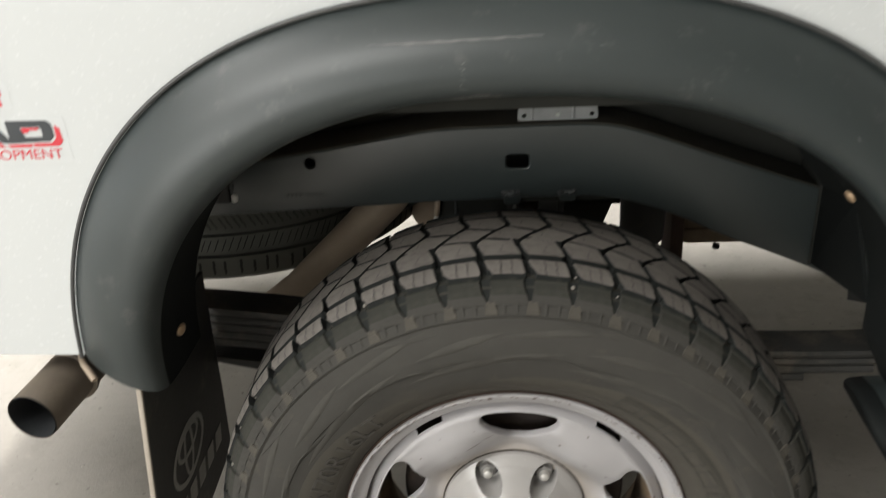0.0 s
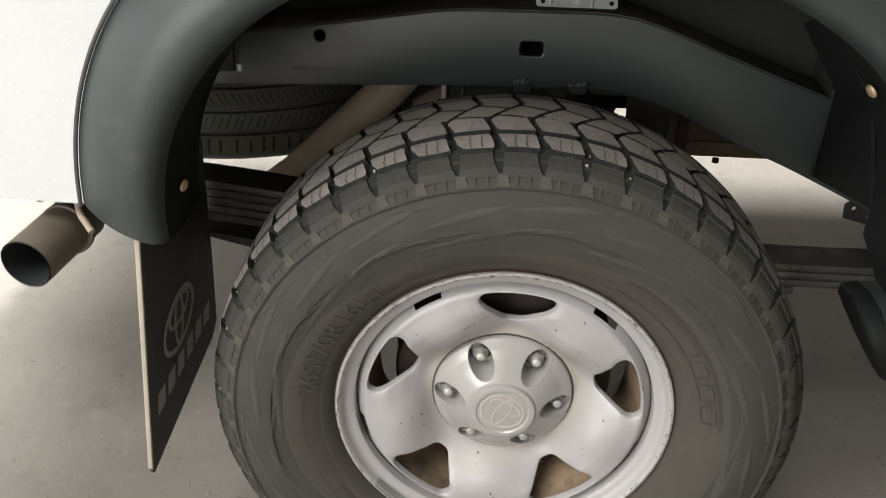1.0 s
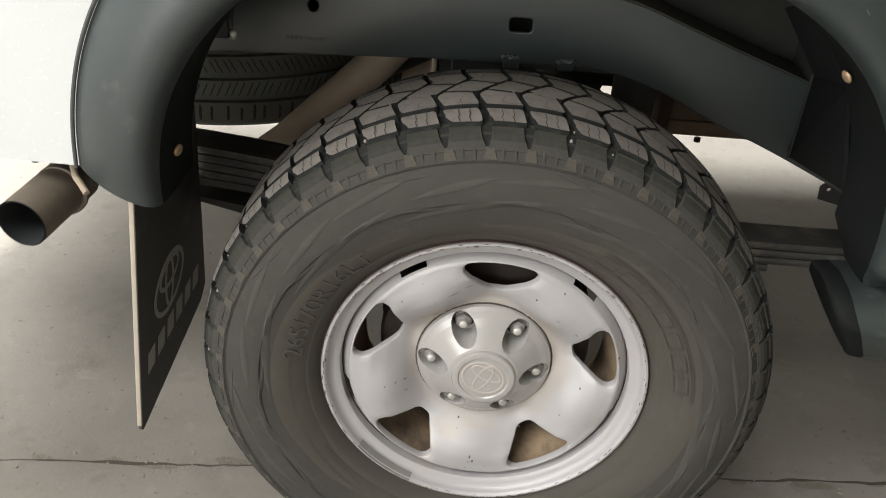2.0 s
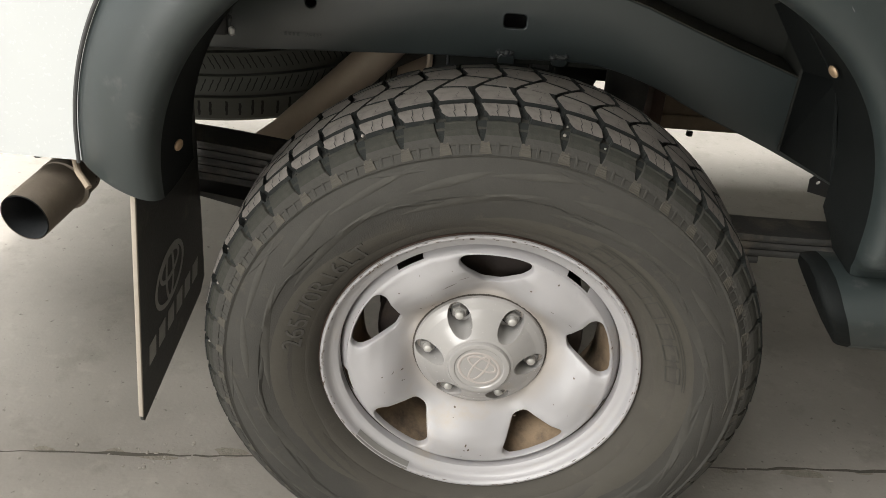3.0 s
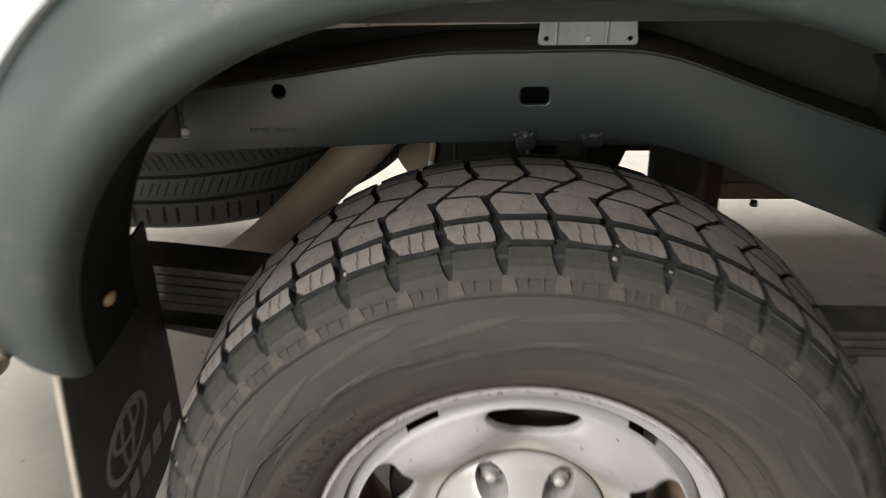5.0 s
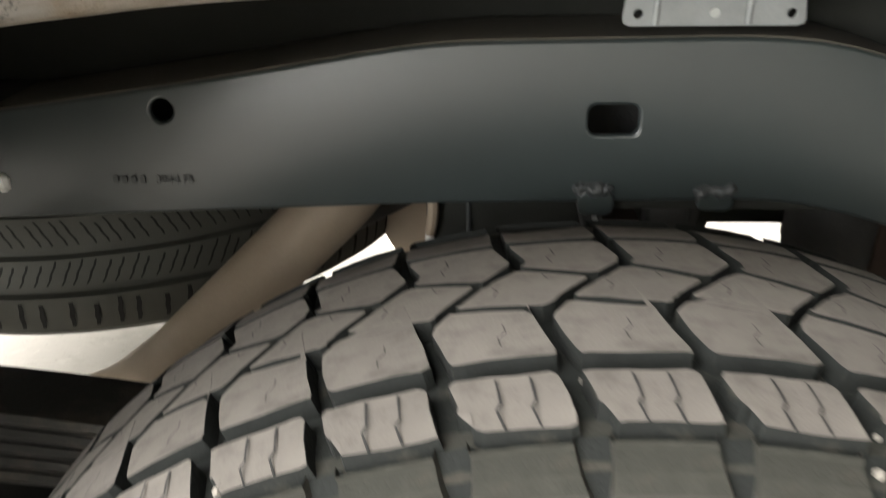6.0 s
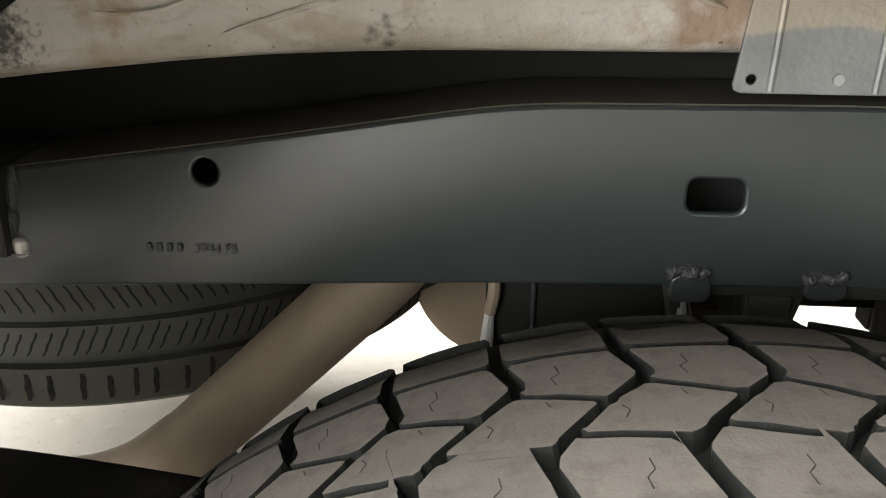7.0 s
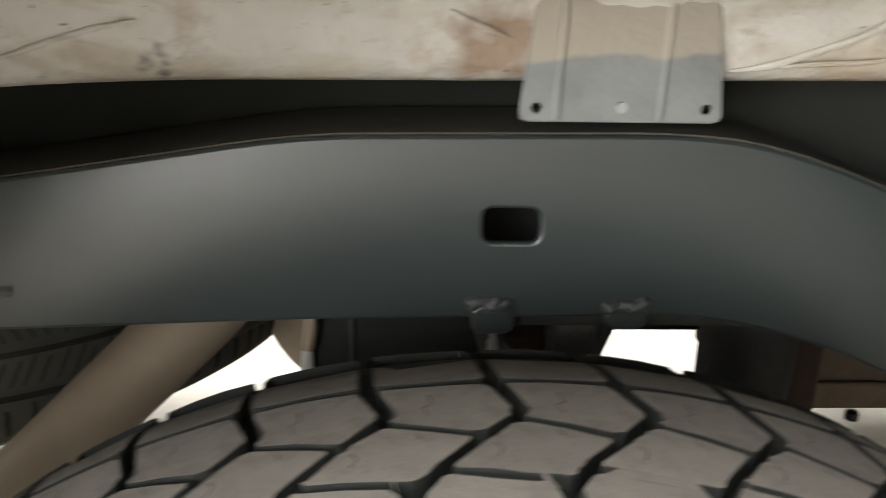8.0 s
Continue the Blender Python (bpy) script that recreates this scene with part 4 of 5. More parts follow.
for _ in range(44):
    an = rng.uniform(0, 360)
    r = rng.uniform(0.105, 0.186)
    a = (an - 90 - WIN_TURN + 36) % 72 - 36
    if abs(a) < 20 and 0.115 < r < 0.184:
        continue
    s = rng.uniform(0.0006, 0.0017)
    vs = []
    for k in range(6):
        b = 2 * math.pi * k / 6
        x, z = r * math.cos(radians(an)) + s * math.cos(b) * rng.uniform(0.5, 1.3), r * math.sin(radians(an)) + s * math.sin(b) * rng.uniform(0.5, 1.3)
        ang = (math.degrees(math.atan2(z, x)) - 90 - WIN_TURN + 36) % 72 - 36
        vs.append(bm.verts.new((x, disc_depth(math.hypot(x, z), ang) - 0.0006, z)))
    bm.faces.new(vs)


def disc_mark(x, z, long_, wide, turn, seed):
    """One ragged chip or scratch on the disc's face."""
    rng = random.Random(seed)
    vs = []
    for k in range(9):
        b = 2 * math.pi * k / 9
        u, v = long_ * math.cos(b) * rng.uniform(0.75, 1.1), wide * math.sin(b) * rng.uniform(0.5, 1.2)
        px, pz = x + u * math.cos(turn) - v * math.sin(turn), z + u * math.sin(turn) + v * math.cos(turn)
        ang = (math.degrees(math.atan2(pz, px)) - 90 - WIN_TURN + 36) % 72 - 36
        vs.append(bm.verts.new((px, disc_depth(math.hypot(px, pz), ang) - 0.0007, pz)))
    bm.faces.new(vs)


for args in MARKS:
    disc_mark(*args)
tagged(part("paint_chips", bm, CHIP, rim, "dark chips in the wheel paint"), kind="stuff")
bm = bmesh.new()
vs0, vs1 = [], []
for k in range(15):
    a = radians(-141.5 + 26 * k / 14)
    vs0.append(bm.verts.new((0.2095 * math.cos(a), 0.0058, 0.2095 * math.sin(a))))
    vs1.append(bm.verts.new((0.2165 * math.cos(a), -0.0050, 0.2165 * math.sin(a))))
for k in range(14):
    bm.faces.new((vs0[k], vs0[k + 1], vs1[k + 1], vs1[k]))
part("balance_weight", bm, GREYLEAD, rim, "grey balance weight clipped on the rim")

# ---- brake drum and axle ----
axle_ob = thing("rear_axle", (0, 0, ZC), label="dusty brown brake drum and dark axle tube behind the wheel", category="axle")
part("brake_drum", lathe([(0.060, 0.075), (0.135, 0.075), (0.146, 0.080), (0.150, 0.092), (0.150, 0.165), (0.156, 0.170), (0.156, 0.182), (0.05, 0.19)], 64), RUST, axle_ob, "rusty dusty brake drum")
part("hub_face", lathe([(0.0002, 0.060), (0.060, 0.060), (0.085, 0.066), (0.092, 0.075)], 48), DARK, axle_ob)
part("axle_tube", lathe([(0.045, 0.19), (0.042, 0.30), (0.042, 0.62)], 32), DARK, axle_ob)
part("differential", lathe([(0.042, 0.62), (0.065, 0.66), (0.110, 0.72), (0.135, 0.76), (0.140, 0.83), (0.135, 0.90), (0.10, 0.98), (0.042, 1.06), (0.042, 1.5)], 48), TANPLATE, axle_ob, "dusty brown differential housing")

# ---- the pickup ----
truck = thing("pickup_truck", (0, 0, 0), label="white pickup rear corner with black flare and chassis", category="pickup truck")

ARCH_OUT = dict(a_left=0.505, a_right=0.510, b=0.440, n_left=2.36, n_right=2.45, z0=0.620)
ARCH_LIP = dict(a_left=0.402, a_right=0.434, b=0.3435, n_left=2.25, n_right=2.38, z0=0.620)

# white bed side with the arch cut out
edge = arch_line(0.47, 0.47, 0.40, 2.2, 2.45, 0.62, 60)
loop = [(-1.25, 0.668), (-1.25, 1.42), (1.15, 1.42), (1.15, 0.50), (0.47, 0.50)] + edge[::-1] + [(-0.47, 0.655)]
bed_side = part("bed_side", plate([loop], 0.012, 0, side_plane(0.004)), WHITE, truck, "glossy white painted bed side")
part("bed_end", box(-1.26, -1.24, 0.0, 1.7, 0.62, 1.42, 0.004), WHITE, truck)
part("far_bed_side", box(-1.25, 1.15, 1.68, 1.695, 0.52, 1.42, 0.004), WHITE, truck)
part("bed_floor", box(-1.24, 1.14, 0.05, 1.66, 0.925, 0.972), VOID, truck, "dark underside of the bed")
part("bed_inner_wall", box(-1.24, 1.14, 0.050, 0.058, 0.95, 1.41), WHITE, truck)
part("bed_rail", box(-1.25, 1.15, 0.016, 0.075, 1.405, 1.425, 0.004), WHITE, truck)
part("bed_front_wall", box(1.13, 1.15, 0.06, 1.68, 0.48, 1.42, 0.003), WHITE, truck)
part("cab_floor", box(1.16, 3.2, 0.05, 1.66, 0.37, 0.42), DARK, truck)
part("cab_side", box(1.17, 3.2, 0.0, 0.012, 0.36, 1.42, 0.004), WHITE, truck)

# decal


def decal():
    """Two-line sticker: plain black and red shapes over a red word; u to the front, v upwards, in millimetres from the shapes' upper front corner."""
    def place(pts):
        return [(-0.4733 + u / 1000, 0.9470 + v / 1000) for u, v in pts]

    film = part("decal", plate([place(rounded(-142, 14.3, -48, 3, 5)), place(rounded(-142, -36.7, 12, 41, 5))], 0.0003, 0, side_plane(-0.0021)), CLEARFILM, truck, "red and black sticker on clear film")
    y0 = -0.0025

    def shape(loops, m, dy=0.0):
        part("decal_shape", plate([place(pts) for pts in loops], 0.0004, 0, side_plane(y0 - dy)), m, film)

    # lower line: a slanted wedge and a rounded open block, each with a red shadow
    shape([[(-50.5, 0), (-6.5, -0.5), (-1.5, -4), (-0.5, -9), (-0.5, -18.5), (-6.0, -23.4), (-49.5, -24.6), (-58.0, -24.2), (-67.0, -18.5), (-81.0, -18.5), (-88.0, -24.0), (-96.0, -24.0), (-82.0, 0.3), (-67.0, 0.3), (-50.0, -20.0)],
           [(-36.5, -7.2), (-15.5, -7.2), (-12.8, -10.0), (-12.8, -18.4), (-31.8, -18.4)]], BLACKFILM)
    shape([[(-34.5, -7.8), (-15.8, -7.8), (-15.8, -10.6), (-26.5, -10.6), (-27.5, -13.4), (-33.2, -13.4)]], REDFILM, 0.0006)
    shape([[(1.6, -6.0), (6.8, -9.5), (8.0, -24.0), (2.5, -29.0), (-24.5, -29.0), (-25.6, -25.4), (-4.5, -25.4), (1.4, -20.0)]], REDFILM)
    shape([[(-54.5, -26.0), (-27.0, -26.0), (-26.0, -29.4), (-50.0, -29.4)]], REDFILM)
    shape([[(-78.0, -21.5), (-63.5, -21.5), (-56.0, -29.0), (-61.0, -29.0), (-66.0, -25.5), (-80.0, -25.5)]], REDFILM)
    shape([[(-75.2, -7.6), (-71.2, -11.4), (-79.0, -11.4)]], REDFILM, 0.0006)
    # upper line: stacked bars
    shape([[(-132, 37.5), (-53.7, 37.5), (-53.2, 31.5), (-132, 31.5)], [(-132, 28.0), (-54.7, 28.0), (-54.2, 22.0), (-132, 22.0)]], BLACKFILM)
    shape([[(-132, 20.5), (-53.2, 20.5), (-51.7, 23.0), (-48.7, 23.4), (-47.3, 16.0), (-132, 16.0)], [(-53.2, 31.5), (-46.2, 32.5), (-45.7, 26.2), (-52.7, 26.5)]], REDFILM)
    word = lettering("DEVELOPMENT", 0.0158, 0.0002, "RIGHT")
    wide = max(v.co.x for v in word.vertices) - min(v.co.x for v in word.vertices)
    word.transform(side_plane(y0) @ Matrix.Translation((-0.4690, 0.9042, 0)) @ Matrix.Diagonal((0.119 / wide, 1, 1, 1)))
    part("decal_word", word, REDFILM, film, "red word on the sticker")


decal()


# black fender flare: a swept bulge with a rolled lip and a return flange
def flare_sections():
    """(share of the way from the outer edge to the lip, y) across the flare, then the flange behind the lip."""
    return [(0.00, -0.0020), (0.00, -0.0065), (0.03, -0.0085), (0.05, -0.0125), (0.12, -0.0215), (0.20, -0.0300), (0.29, -0.0385), (0.38, -0.0455), (0.47, -0.0510), (0.56, -0.0550), (0.66, -0.0578), (0.77, -0.0585),
            (0.86, -0.0560), (0.93, -0.0500), (0.98, -0.0400), (1.00, -0.0290), (1.01, -0.0150), (1.02, 0.0000), (1.03, 0.0300), (1.03, 0.0650), (1.03, 0.0900), (0.98, 0.0910)]


def flare():
    count = 110
    outer = arch_line(count=count, start=3.0, end=180, **ARCH_OUT)
    lip = arch_line(count=count, start=0.3, end=180, **ARCH_LIP)
    bm = bmesh.new()
    rows = []
    for k in range(count + 1):
        o, l = Vector(outer[k]), Vector(lip[k])
        row = []
        for f, y in flare_sections():
            p = o.lerp(l, f)
            tuck = max(0.0, 1 - k / 12.0)
            yy = y * (1 - 0.28 * tuck ** 3) if y < 0 else y
            row.append(bm.verts.new((p.x, yy, p.y)))
        rows.append(row)
    for a, b in zip(rows, rows[1:]):
        for i in range(len(a) - 1):
            bm.faces.new((a[i], a[i + 1], b[i + 1], b[i]))
    # front foot runs straight down to the step
    last = rows[-1]
    for drop, tuck in ((0.008, 0.86), (0.018, 0.62), (0.028, 0.36), (0.042, 0.20)):
        down = [bm.verts.new((v.co.x + 0.3 * drop, v.co.y * tuck if v.co.y < 0 else v.co.y * (0.5 + 0.5 * tuck), v.co.z - drop)) for v in rows[-1]]
        for i in range(len(last) - 1):
            bm.faces.new((last[i], last[i + 1], down[i + 1], down[i]))
        last = down
    # closed rear foot
    bm.faces.new(rows[0])
    return bm


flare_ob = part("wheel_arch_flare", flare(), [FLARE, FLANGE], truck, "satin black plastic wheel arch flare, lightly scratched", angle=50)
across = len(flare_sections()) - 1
# return flange gets the darker colour that paints the arch's inner shade
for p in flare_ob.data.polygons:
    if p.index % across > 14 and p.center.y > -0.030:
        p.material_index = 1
part("edge_seal", tube([(x, -0.0085, z) for x, z in arch_line(count=40, start=3, end=180, a_left=0.5075, a_right=0.5125, b=0.4425, n_left=2.36, n_right=2.45, z0=0.62)], 0.0026, 8), SEAL, flare_ob, "grey rubber edge seal")


def screw(at, facing, size=0.008):
    bm = bmesh.new()
    bmesh.ops.create_uvsphere(bm, u_segments=12, v_segments=8, radius=size)
    for v in bm.verts:
        v.co.z *= 0.45
    ob = part("screw", bm, BRASS, flare_ob, "tarnished screw head")
    ob.matrix_world = Matrix.Translation(at) @ Vector(facing).to_track_quat("Z", "Y").to_matrix().to_4x4()
    return ob


screw((-0.392, 0.020, 0.675), (1, -0.3, -0.2))
screw((0.363, 0.020, 0.826), (-1, -0.3, -0.6))
screw((0.452, 0.075, 0.613), (-1, -0.4, 0.1))

# scuffs on the flare


def flare_spot(x, f):
    """A place on the flare's face above the wheel: x along the truck, f from the outer edge (0) to the lip (1)."""
    def at(line):
        pts = [p for p in arch_line(count=400, start=0, end=180, **line) if p[1] > 0.85]
        return min(pts, key=lambda p: abs(p[0] - x))
    o, l = at(ARCH_OUT), at(ARCH_LIP)
    fs, ys = zip(*[(a, b) for a, b in flare_sections()[1:16]])
    return Vector((x, float(np.interp(f, fs, ys)) - 0.0006, o[1] + (l[1] - o[1]) * f))


def scuff(points, width, seed):
    rng = random.Random(seed)
    bm = bmesh.new()
    prev = None
    n = len(points)
    for i, (x, f) in enumerate(points):
        w = width * (0.25 + 0.75 * math.sin(math.pi * (i + 0.4) / n)) * rng.uniform(0.5, 1.2)
        row = [bm.verts.new(flare_spot(x, f - w)), bm.verts.new(flare_spot(x + 0.001, f + w))]
        if prev:
            bm.faces.new((prev[0], prev[1], row[1], row[0]))
        prev = row
    return part("scuff", bm, SCRATCH, flare_ob, "pale scratch in the plastic")


def flare_share(x, z):
    """How far down the flare's face a height lies, from the outer edge (0) to the lip (1)."""
    top, low = flare_spot(x, 0.0).z, flare_spot(x, 1.0).z
    return (top - z) / (top - low)


for a, b, wide in ((0, 30, 0.0075), (4, 18, 0.004), (15, 30, 0.0035)):
    scuff([(-0.128 + 0.0057 * k, flare_share(-0.128 + 0.0057 * k, 1.0205 + 0.00016 * k - 0.0012 * (wide < 0.007) + 0.0003 * math.sin(k * 1.7))) for k in range(a, b)], wide, 1 + a)
rng = random.Random(12)
for k in range(13):
    x0, f0 = -0.052 + 0.0038 * k + rng.uniform(-0.002, 0.002), 0.94 + rng.uniform(-0.02, 0.025)
    scuff([(x0 + 0.0018 * j, f0 - 0.010 * j * rng.uniform(0.2, 1.2)) for j in range(4)], 0.010, 20 + k)
for k in range(7):
    scuff([(-0.039 + rng.uniform(-0.003, 0.003) + 0.0006 * j, 0.52 + 0.05 * k + 0.012 * j) for j in range(3)], 0.006, 40 + k)
for k in range(4):
    x0, f0 = rng.uniform(-0.34, 0.33), rng.uniform(0.3, 0.9)
    scuff([(x0 + 0.002 * j, f0 + 0.004 * j) for j in range(3)], 0.004, 60 + k)

# frame rail
RAIL_TOP = [(-1.2, 0.745), (-0.60, 0.7545), (-0.395, 0.7755), (-0.26, 0.7945), (-0.10, 0.8200), (0.12, 0.8225), (0.17, 0.815), (0.22, 0.796), (0.30, 0.765), (0.42, 0.722), (0.60, 0.655), (0.8, 0.60), (1.2, 0.59)]
RAIL_BOT = [(-1.2, 0.686), (-0.60, 0.694), (-0.40, 0.700), (-0.26, 0.7060), (-0.10, 0.7125), (0.13, 0.7160), (0.18, 0.705), (0.24, 0.683), (0.30, 0.651), (0.40, 0.610), (0.50, 0.563), (0.62, 0.50), (0.8, 0.46), (1.2, 0.45)]
RY = 0.300
xs = [-1.2 + 0.02 * k for k in range(121)]
tops, bots = soft_line(RAIL_TOP, xs, 0.035), soft_line(RAIL_BOT, xs, 0.03)
rail = part("frame_rail", plate([list(zip(xs, tops)) + list(zip(xs, bots))[::-1], rounded(0.0003, 0.0323, 0.7612, 0.7808, 0.0055), circle(-0.2775, 0.7770, 0.0075)], 0.006, 0.0022, side_plane(RY + 0.003)),
            RAILPAINT, truck, "black painted steel frame rail with a slot and a round hole", angle=30)


def crown_rail(mesh):
    """Gives the rail's flat web a slight crown from its lower to its upper edge."""
    mid = lambda x: float(np.interp(x, xs, [(a + b) / 2 for a, b in zip(tops, bots)]))
    half = lambda x: float(np.interp(x, xs, [(a - b) / 2 for a, b in zip(tops, bots)]))
    bm = bmesh.new()
    bm.from_mesh(mesh)
    for k in range(61):
        bmesh.ops.bisect_plane(bm, geom=bm.verts[:] + bm.edges[:] + bm.faces[:], plane_co=(-1.19 + 0.0395 * k, 0, 0), plane_no=(1, 0, 0))
    for v in bm.verts:
        v.co.z = (v.co.z - mid(v.co.x)) / half(v.co.x)
    for h in (-0.9, -0.75, -0.6, -0.45, -0.3, -0.15, 0.0, 0.15, 0.3, 0.45, 0.6, 0.75, 0.9):
        bmesh.ops.bisect_plane(bm, geom=bm.verts[:] + bm.edges[:] + bm.faces[:], plane_co=(0, 0, h), plane_no=(0, 0, 1))
    for v in bm.verts:
        h = max(-1.0, min(1.0, v.co.z))
        v.co.y -= 0.0036 * (1 - h * h) - 0.0012 * h
        v.co.z = v.co.z * half(v.co.x) + mid(v.co.x)
    bm.to_mesh(mesh)
    bm.free()
    smooth(mesh, 30)


crown_rail(rail.data)


def rail_flange(zs, lift):
    bm = bmesh.new()
    rows = []
    for x, z in zip(xs, zs):
        rows.append([bm.verts.new((x, y, z + dz)) for y, dz in ((RY + 0.002, lift), (RY + 0.006, lift), (RY + 0.078, lift), (RY + 0.078, lift - math.copysign(0.005, lift)), (RY + 0.004, lift - math.copysign(0.005, lift)))])
    for a, b in zip(rows, rows[1:]):
        for i in range(5):
            bm.faces.new((a[i], a[(i + 1) % 5], b[(i + 1) % 5], b[i]))
    return bm


part("rail_top", rail_flange(tops, -0.004), [DUSTYTOP], rail)
part("rail_bottom", rail_flange(bots, 0.004), RAILPAINT, rail)
part("rail_inner_side", plate([list(zip(xs, tops)) + list(zip(xs, bots))[::-1]], 0.005, 0, side_plane(RY + 0.081)), DARK, rail)

# stamped figures on the rail: the first ones cannot be read
stamp = lettering("3944 F5", 0.0085, 0.0002, "RIGHT")
stamp.transform(side_plane(RY - 0.0050) @ Matrix.Translation((-0.2605, 0.7275, 0)) @ Matrix.Diagonal((0.95, 1, 1, 1)))
part("stamped_figures", stamp, STAMP, rail)
part("stamped_bars", plate([rounded(-0.3160 + 0.0062 * k, -0.3125 + 0.0062 * k, 0.7278, 0.7330, 0.0008) for k in range(4)], 0.0004, 0, side_plane(RY - 0.0050)), STAMP, rail)


def weld(at, length, axis, seed, mat=WELD):
    rng = random.Random(seed)
    pts = []
    for k in range(9):
        t = k / 8 - 0.5
        p = Vector(at) + Vector(axis) * (t * length) + Vector((0, rng.uniform(-1, 1) * 0.001, rng.uniform(-1, 1) * 0.0015))
        pts.append(p)
    return part("weld_bead", tube(pts, 0.004, 10, True, radii=[0.0015] + [rng.uniform(0.0030, 0.0058) for _ in range(7)] + [0.0015]), mat, rail)


weld((0.006, RY - 0.0030, 0.7245), 0.026, (1, 0, -0.06), 1)
weld((0.0855, RY - 0.0030, 0.7230), 0.027, (1, 0, 0), 2)
weld((-0.3955, RY - 0.0005, 0.7520), 0.050, (0.1, 0, 1), 3)
weld((-0.3935, RY - 0.0020, 0.7270), 0.006, (0, 0, 1), 4, WELDTIP)


def rail_bracket(x0, x1, depth, drop):
    bm = tube([(x0, RY + 0.01, 0.724), ((x0 + x1) / 2, RY + 0.02, 0.712), (x1, RY + 0.035, 0.70 - drop * 0.5), (x1 + 0.01, RY + depth, 0.70 - drop)], 0.008, 8, True)
    return part("spring_bracket", bm, DARK, rail)


for x0, x1, z0, z1 in ((-0.004, 0.020, 0.7050, 0.7225), (0.074, 0.098, 0.7085, 0.7215)):
    part("bracket_tab", plate([rounded(x0, x1, z0, z1, 0.006)], 0.005, 0.0015, side_plane(RY - 0.0015)), RAILPAINT, rail, "black bracket tab welded to the rail")
rail_bracket(-0.006, 0.012, 0.06, 0.04)
rail_bracket(0.080, 0.075, 0.06, 0.05)
part("rear_hanger", box(-0.47, -0.398, RY - 0.012, RY + 0.08, 0.722, 0.778, 0.004), DARK, rail)

# pale dirty inner bed panel above the rail
bm = bmesh.new()
sect = [(0.340, -0.004), (0.318, -0.0035), (0.309, 0.000), (0.305, 0.007), (0.303, 0.018), (0.299, 0.035), (0.290, 0.055), (0.272, 0.072), (0.240, 0.084), (0.180, 0.092), (0.08, 0.100), (0.02, 0.104)]
xs2 = [-0.46 + 0.004 * k for k in range(188)]
bottom = soft_line([(-0.6, 0.800), (-0.39, 0.831), (-0.26, 0.845), (-0.165, 0.8500), (0.0, 0.8515), (0.28, 0.855)], xs2, 0.04)
rows = []
for x, z in zip(xs2, bottom):
    row = []
    for i, (y, dz) in enumerate(sect):
        lump = 0.0022 * noise.noise((x * 90, i * 1.4, 1.7)) + 0.0046 * abs(noise.noise((x * 30 + i * 0.8, i * 0.9, 7.7))) + 0.0055 * noise.noise((x * 11, i * 0.45, 4.1))
        row.append(bm.verts.new((x, y - lump * (1 if 2 < i < 10 else 0.2), z + dz)))
    rows.append(row)
for a, b in zip(rows, rows[1:]):
    for i in range(len(sect) - 1):
        bm.faces.new((a[i], a[i + 1], b[i + 1], b[i]))
inner_panel = part("inner_bed_panel", bm, DIRTYWHITE, truck, "off-white inner bed panel, dirty with rough sealer", angle=80)


def sealer_crease(points, radius):
    """A raised fold in the sealer, along (x, height over the panel's lower edge)."""
    path = []
    for x, dz in points:
        y = float(np.interp(dz, [d for _, d in sect[2:]], [v for v, _ in sect[2:]]))
        path.append((x, y - 0.004, float(np.interp(x, xs2, bottom)) + dz))
    return part("sealer_crease", tube(path, radius, 8, True, radii=[radius * 0.3] + [radius] * (len(path) - 2) + [radius * 0.3]), DIRTYWHITE, inner_panel)


for pts, r in (([(0.130, 0.004), (0.150, 0.007), (0.172, 0.014), (0.195, 0.022), (0.215, 0.032), (0.240, 0.046)], 0.0022), ([(0.150, 0.006), (0.175, 0.008), (0.200, 0.009), (0.230, 0.012)], 0.0016),
               ([(-0.020, 0.036), (-0.010, 0.030), (0.000, 0.026), (0.010, 0.022)], 0.0020), ([(-0.260, 0.012), (-0.235, 0.018), (-0.205, 0.026), (-0.180, 0.030)], 0.0016), ([(-0.330, 0.030), (-0.300, 0.026), (-0.270, 0.034)], 0.0015)):
    sealer_crease(pts, r)

# galvanised bracket
brk = part("liner_bracket", plate([[(0.0170, 0.8345), (0.0180, 0.8315), (0.0215, 0.8300), (0.1220, 0.8300), (0.1255, 0.8315), (0.1265, 0.8345), (0.1200, 0.8900), (0.1160, 0.8935), (0.0270, 0.8935), (0.0235, 0.8900)], circle(0.0265, 0.8375, 0.0028, 12), circle(0.1178, 0.8375, 0.0028, 12)], 0.003, 0.0008, side_plane(0.2965)), BRACKET, truck, "galvanised plate bracket with two holes")
for x in (0.0368, 0.0920):
    part("bracket_rib", tube([(x, 0.2948, 0.8315), (x + 0.001, 0.2948, 0.862), (x + 0.002, 0.2948, 0.8925)], 0.0022, 8, True), BRACKET, brk)
part("bracket_rivet", tube([(0.0715, 0.2960, 0.8385), (0.0715, 0.2925, 0.8385)], 0.003, 12, True), PLATE, brk)

# sheets above and behind the rail, coloured black for the cavity's shade
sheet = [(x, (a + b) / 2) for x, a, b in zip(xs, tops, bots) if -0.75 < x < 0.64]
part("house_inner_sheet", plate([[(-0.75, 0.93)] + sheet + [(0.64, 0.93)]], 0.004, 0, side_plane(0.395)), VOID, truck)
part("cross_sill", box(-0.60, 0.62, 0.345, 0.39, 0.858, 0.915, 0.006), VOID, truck)


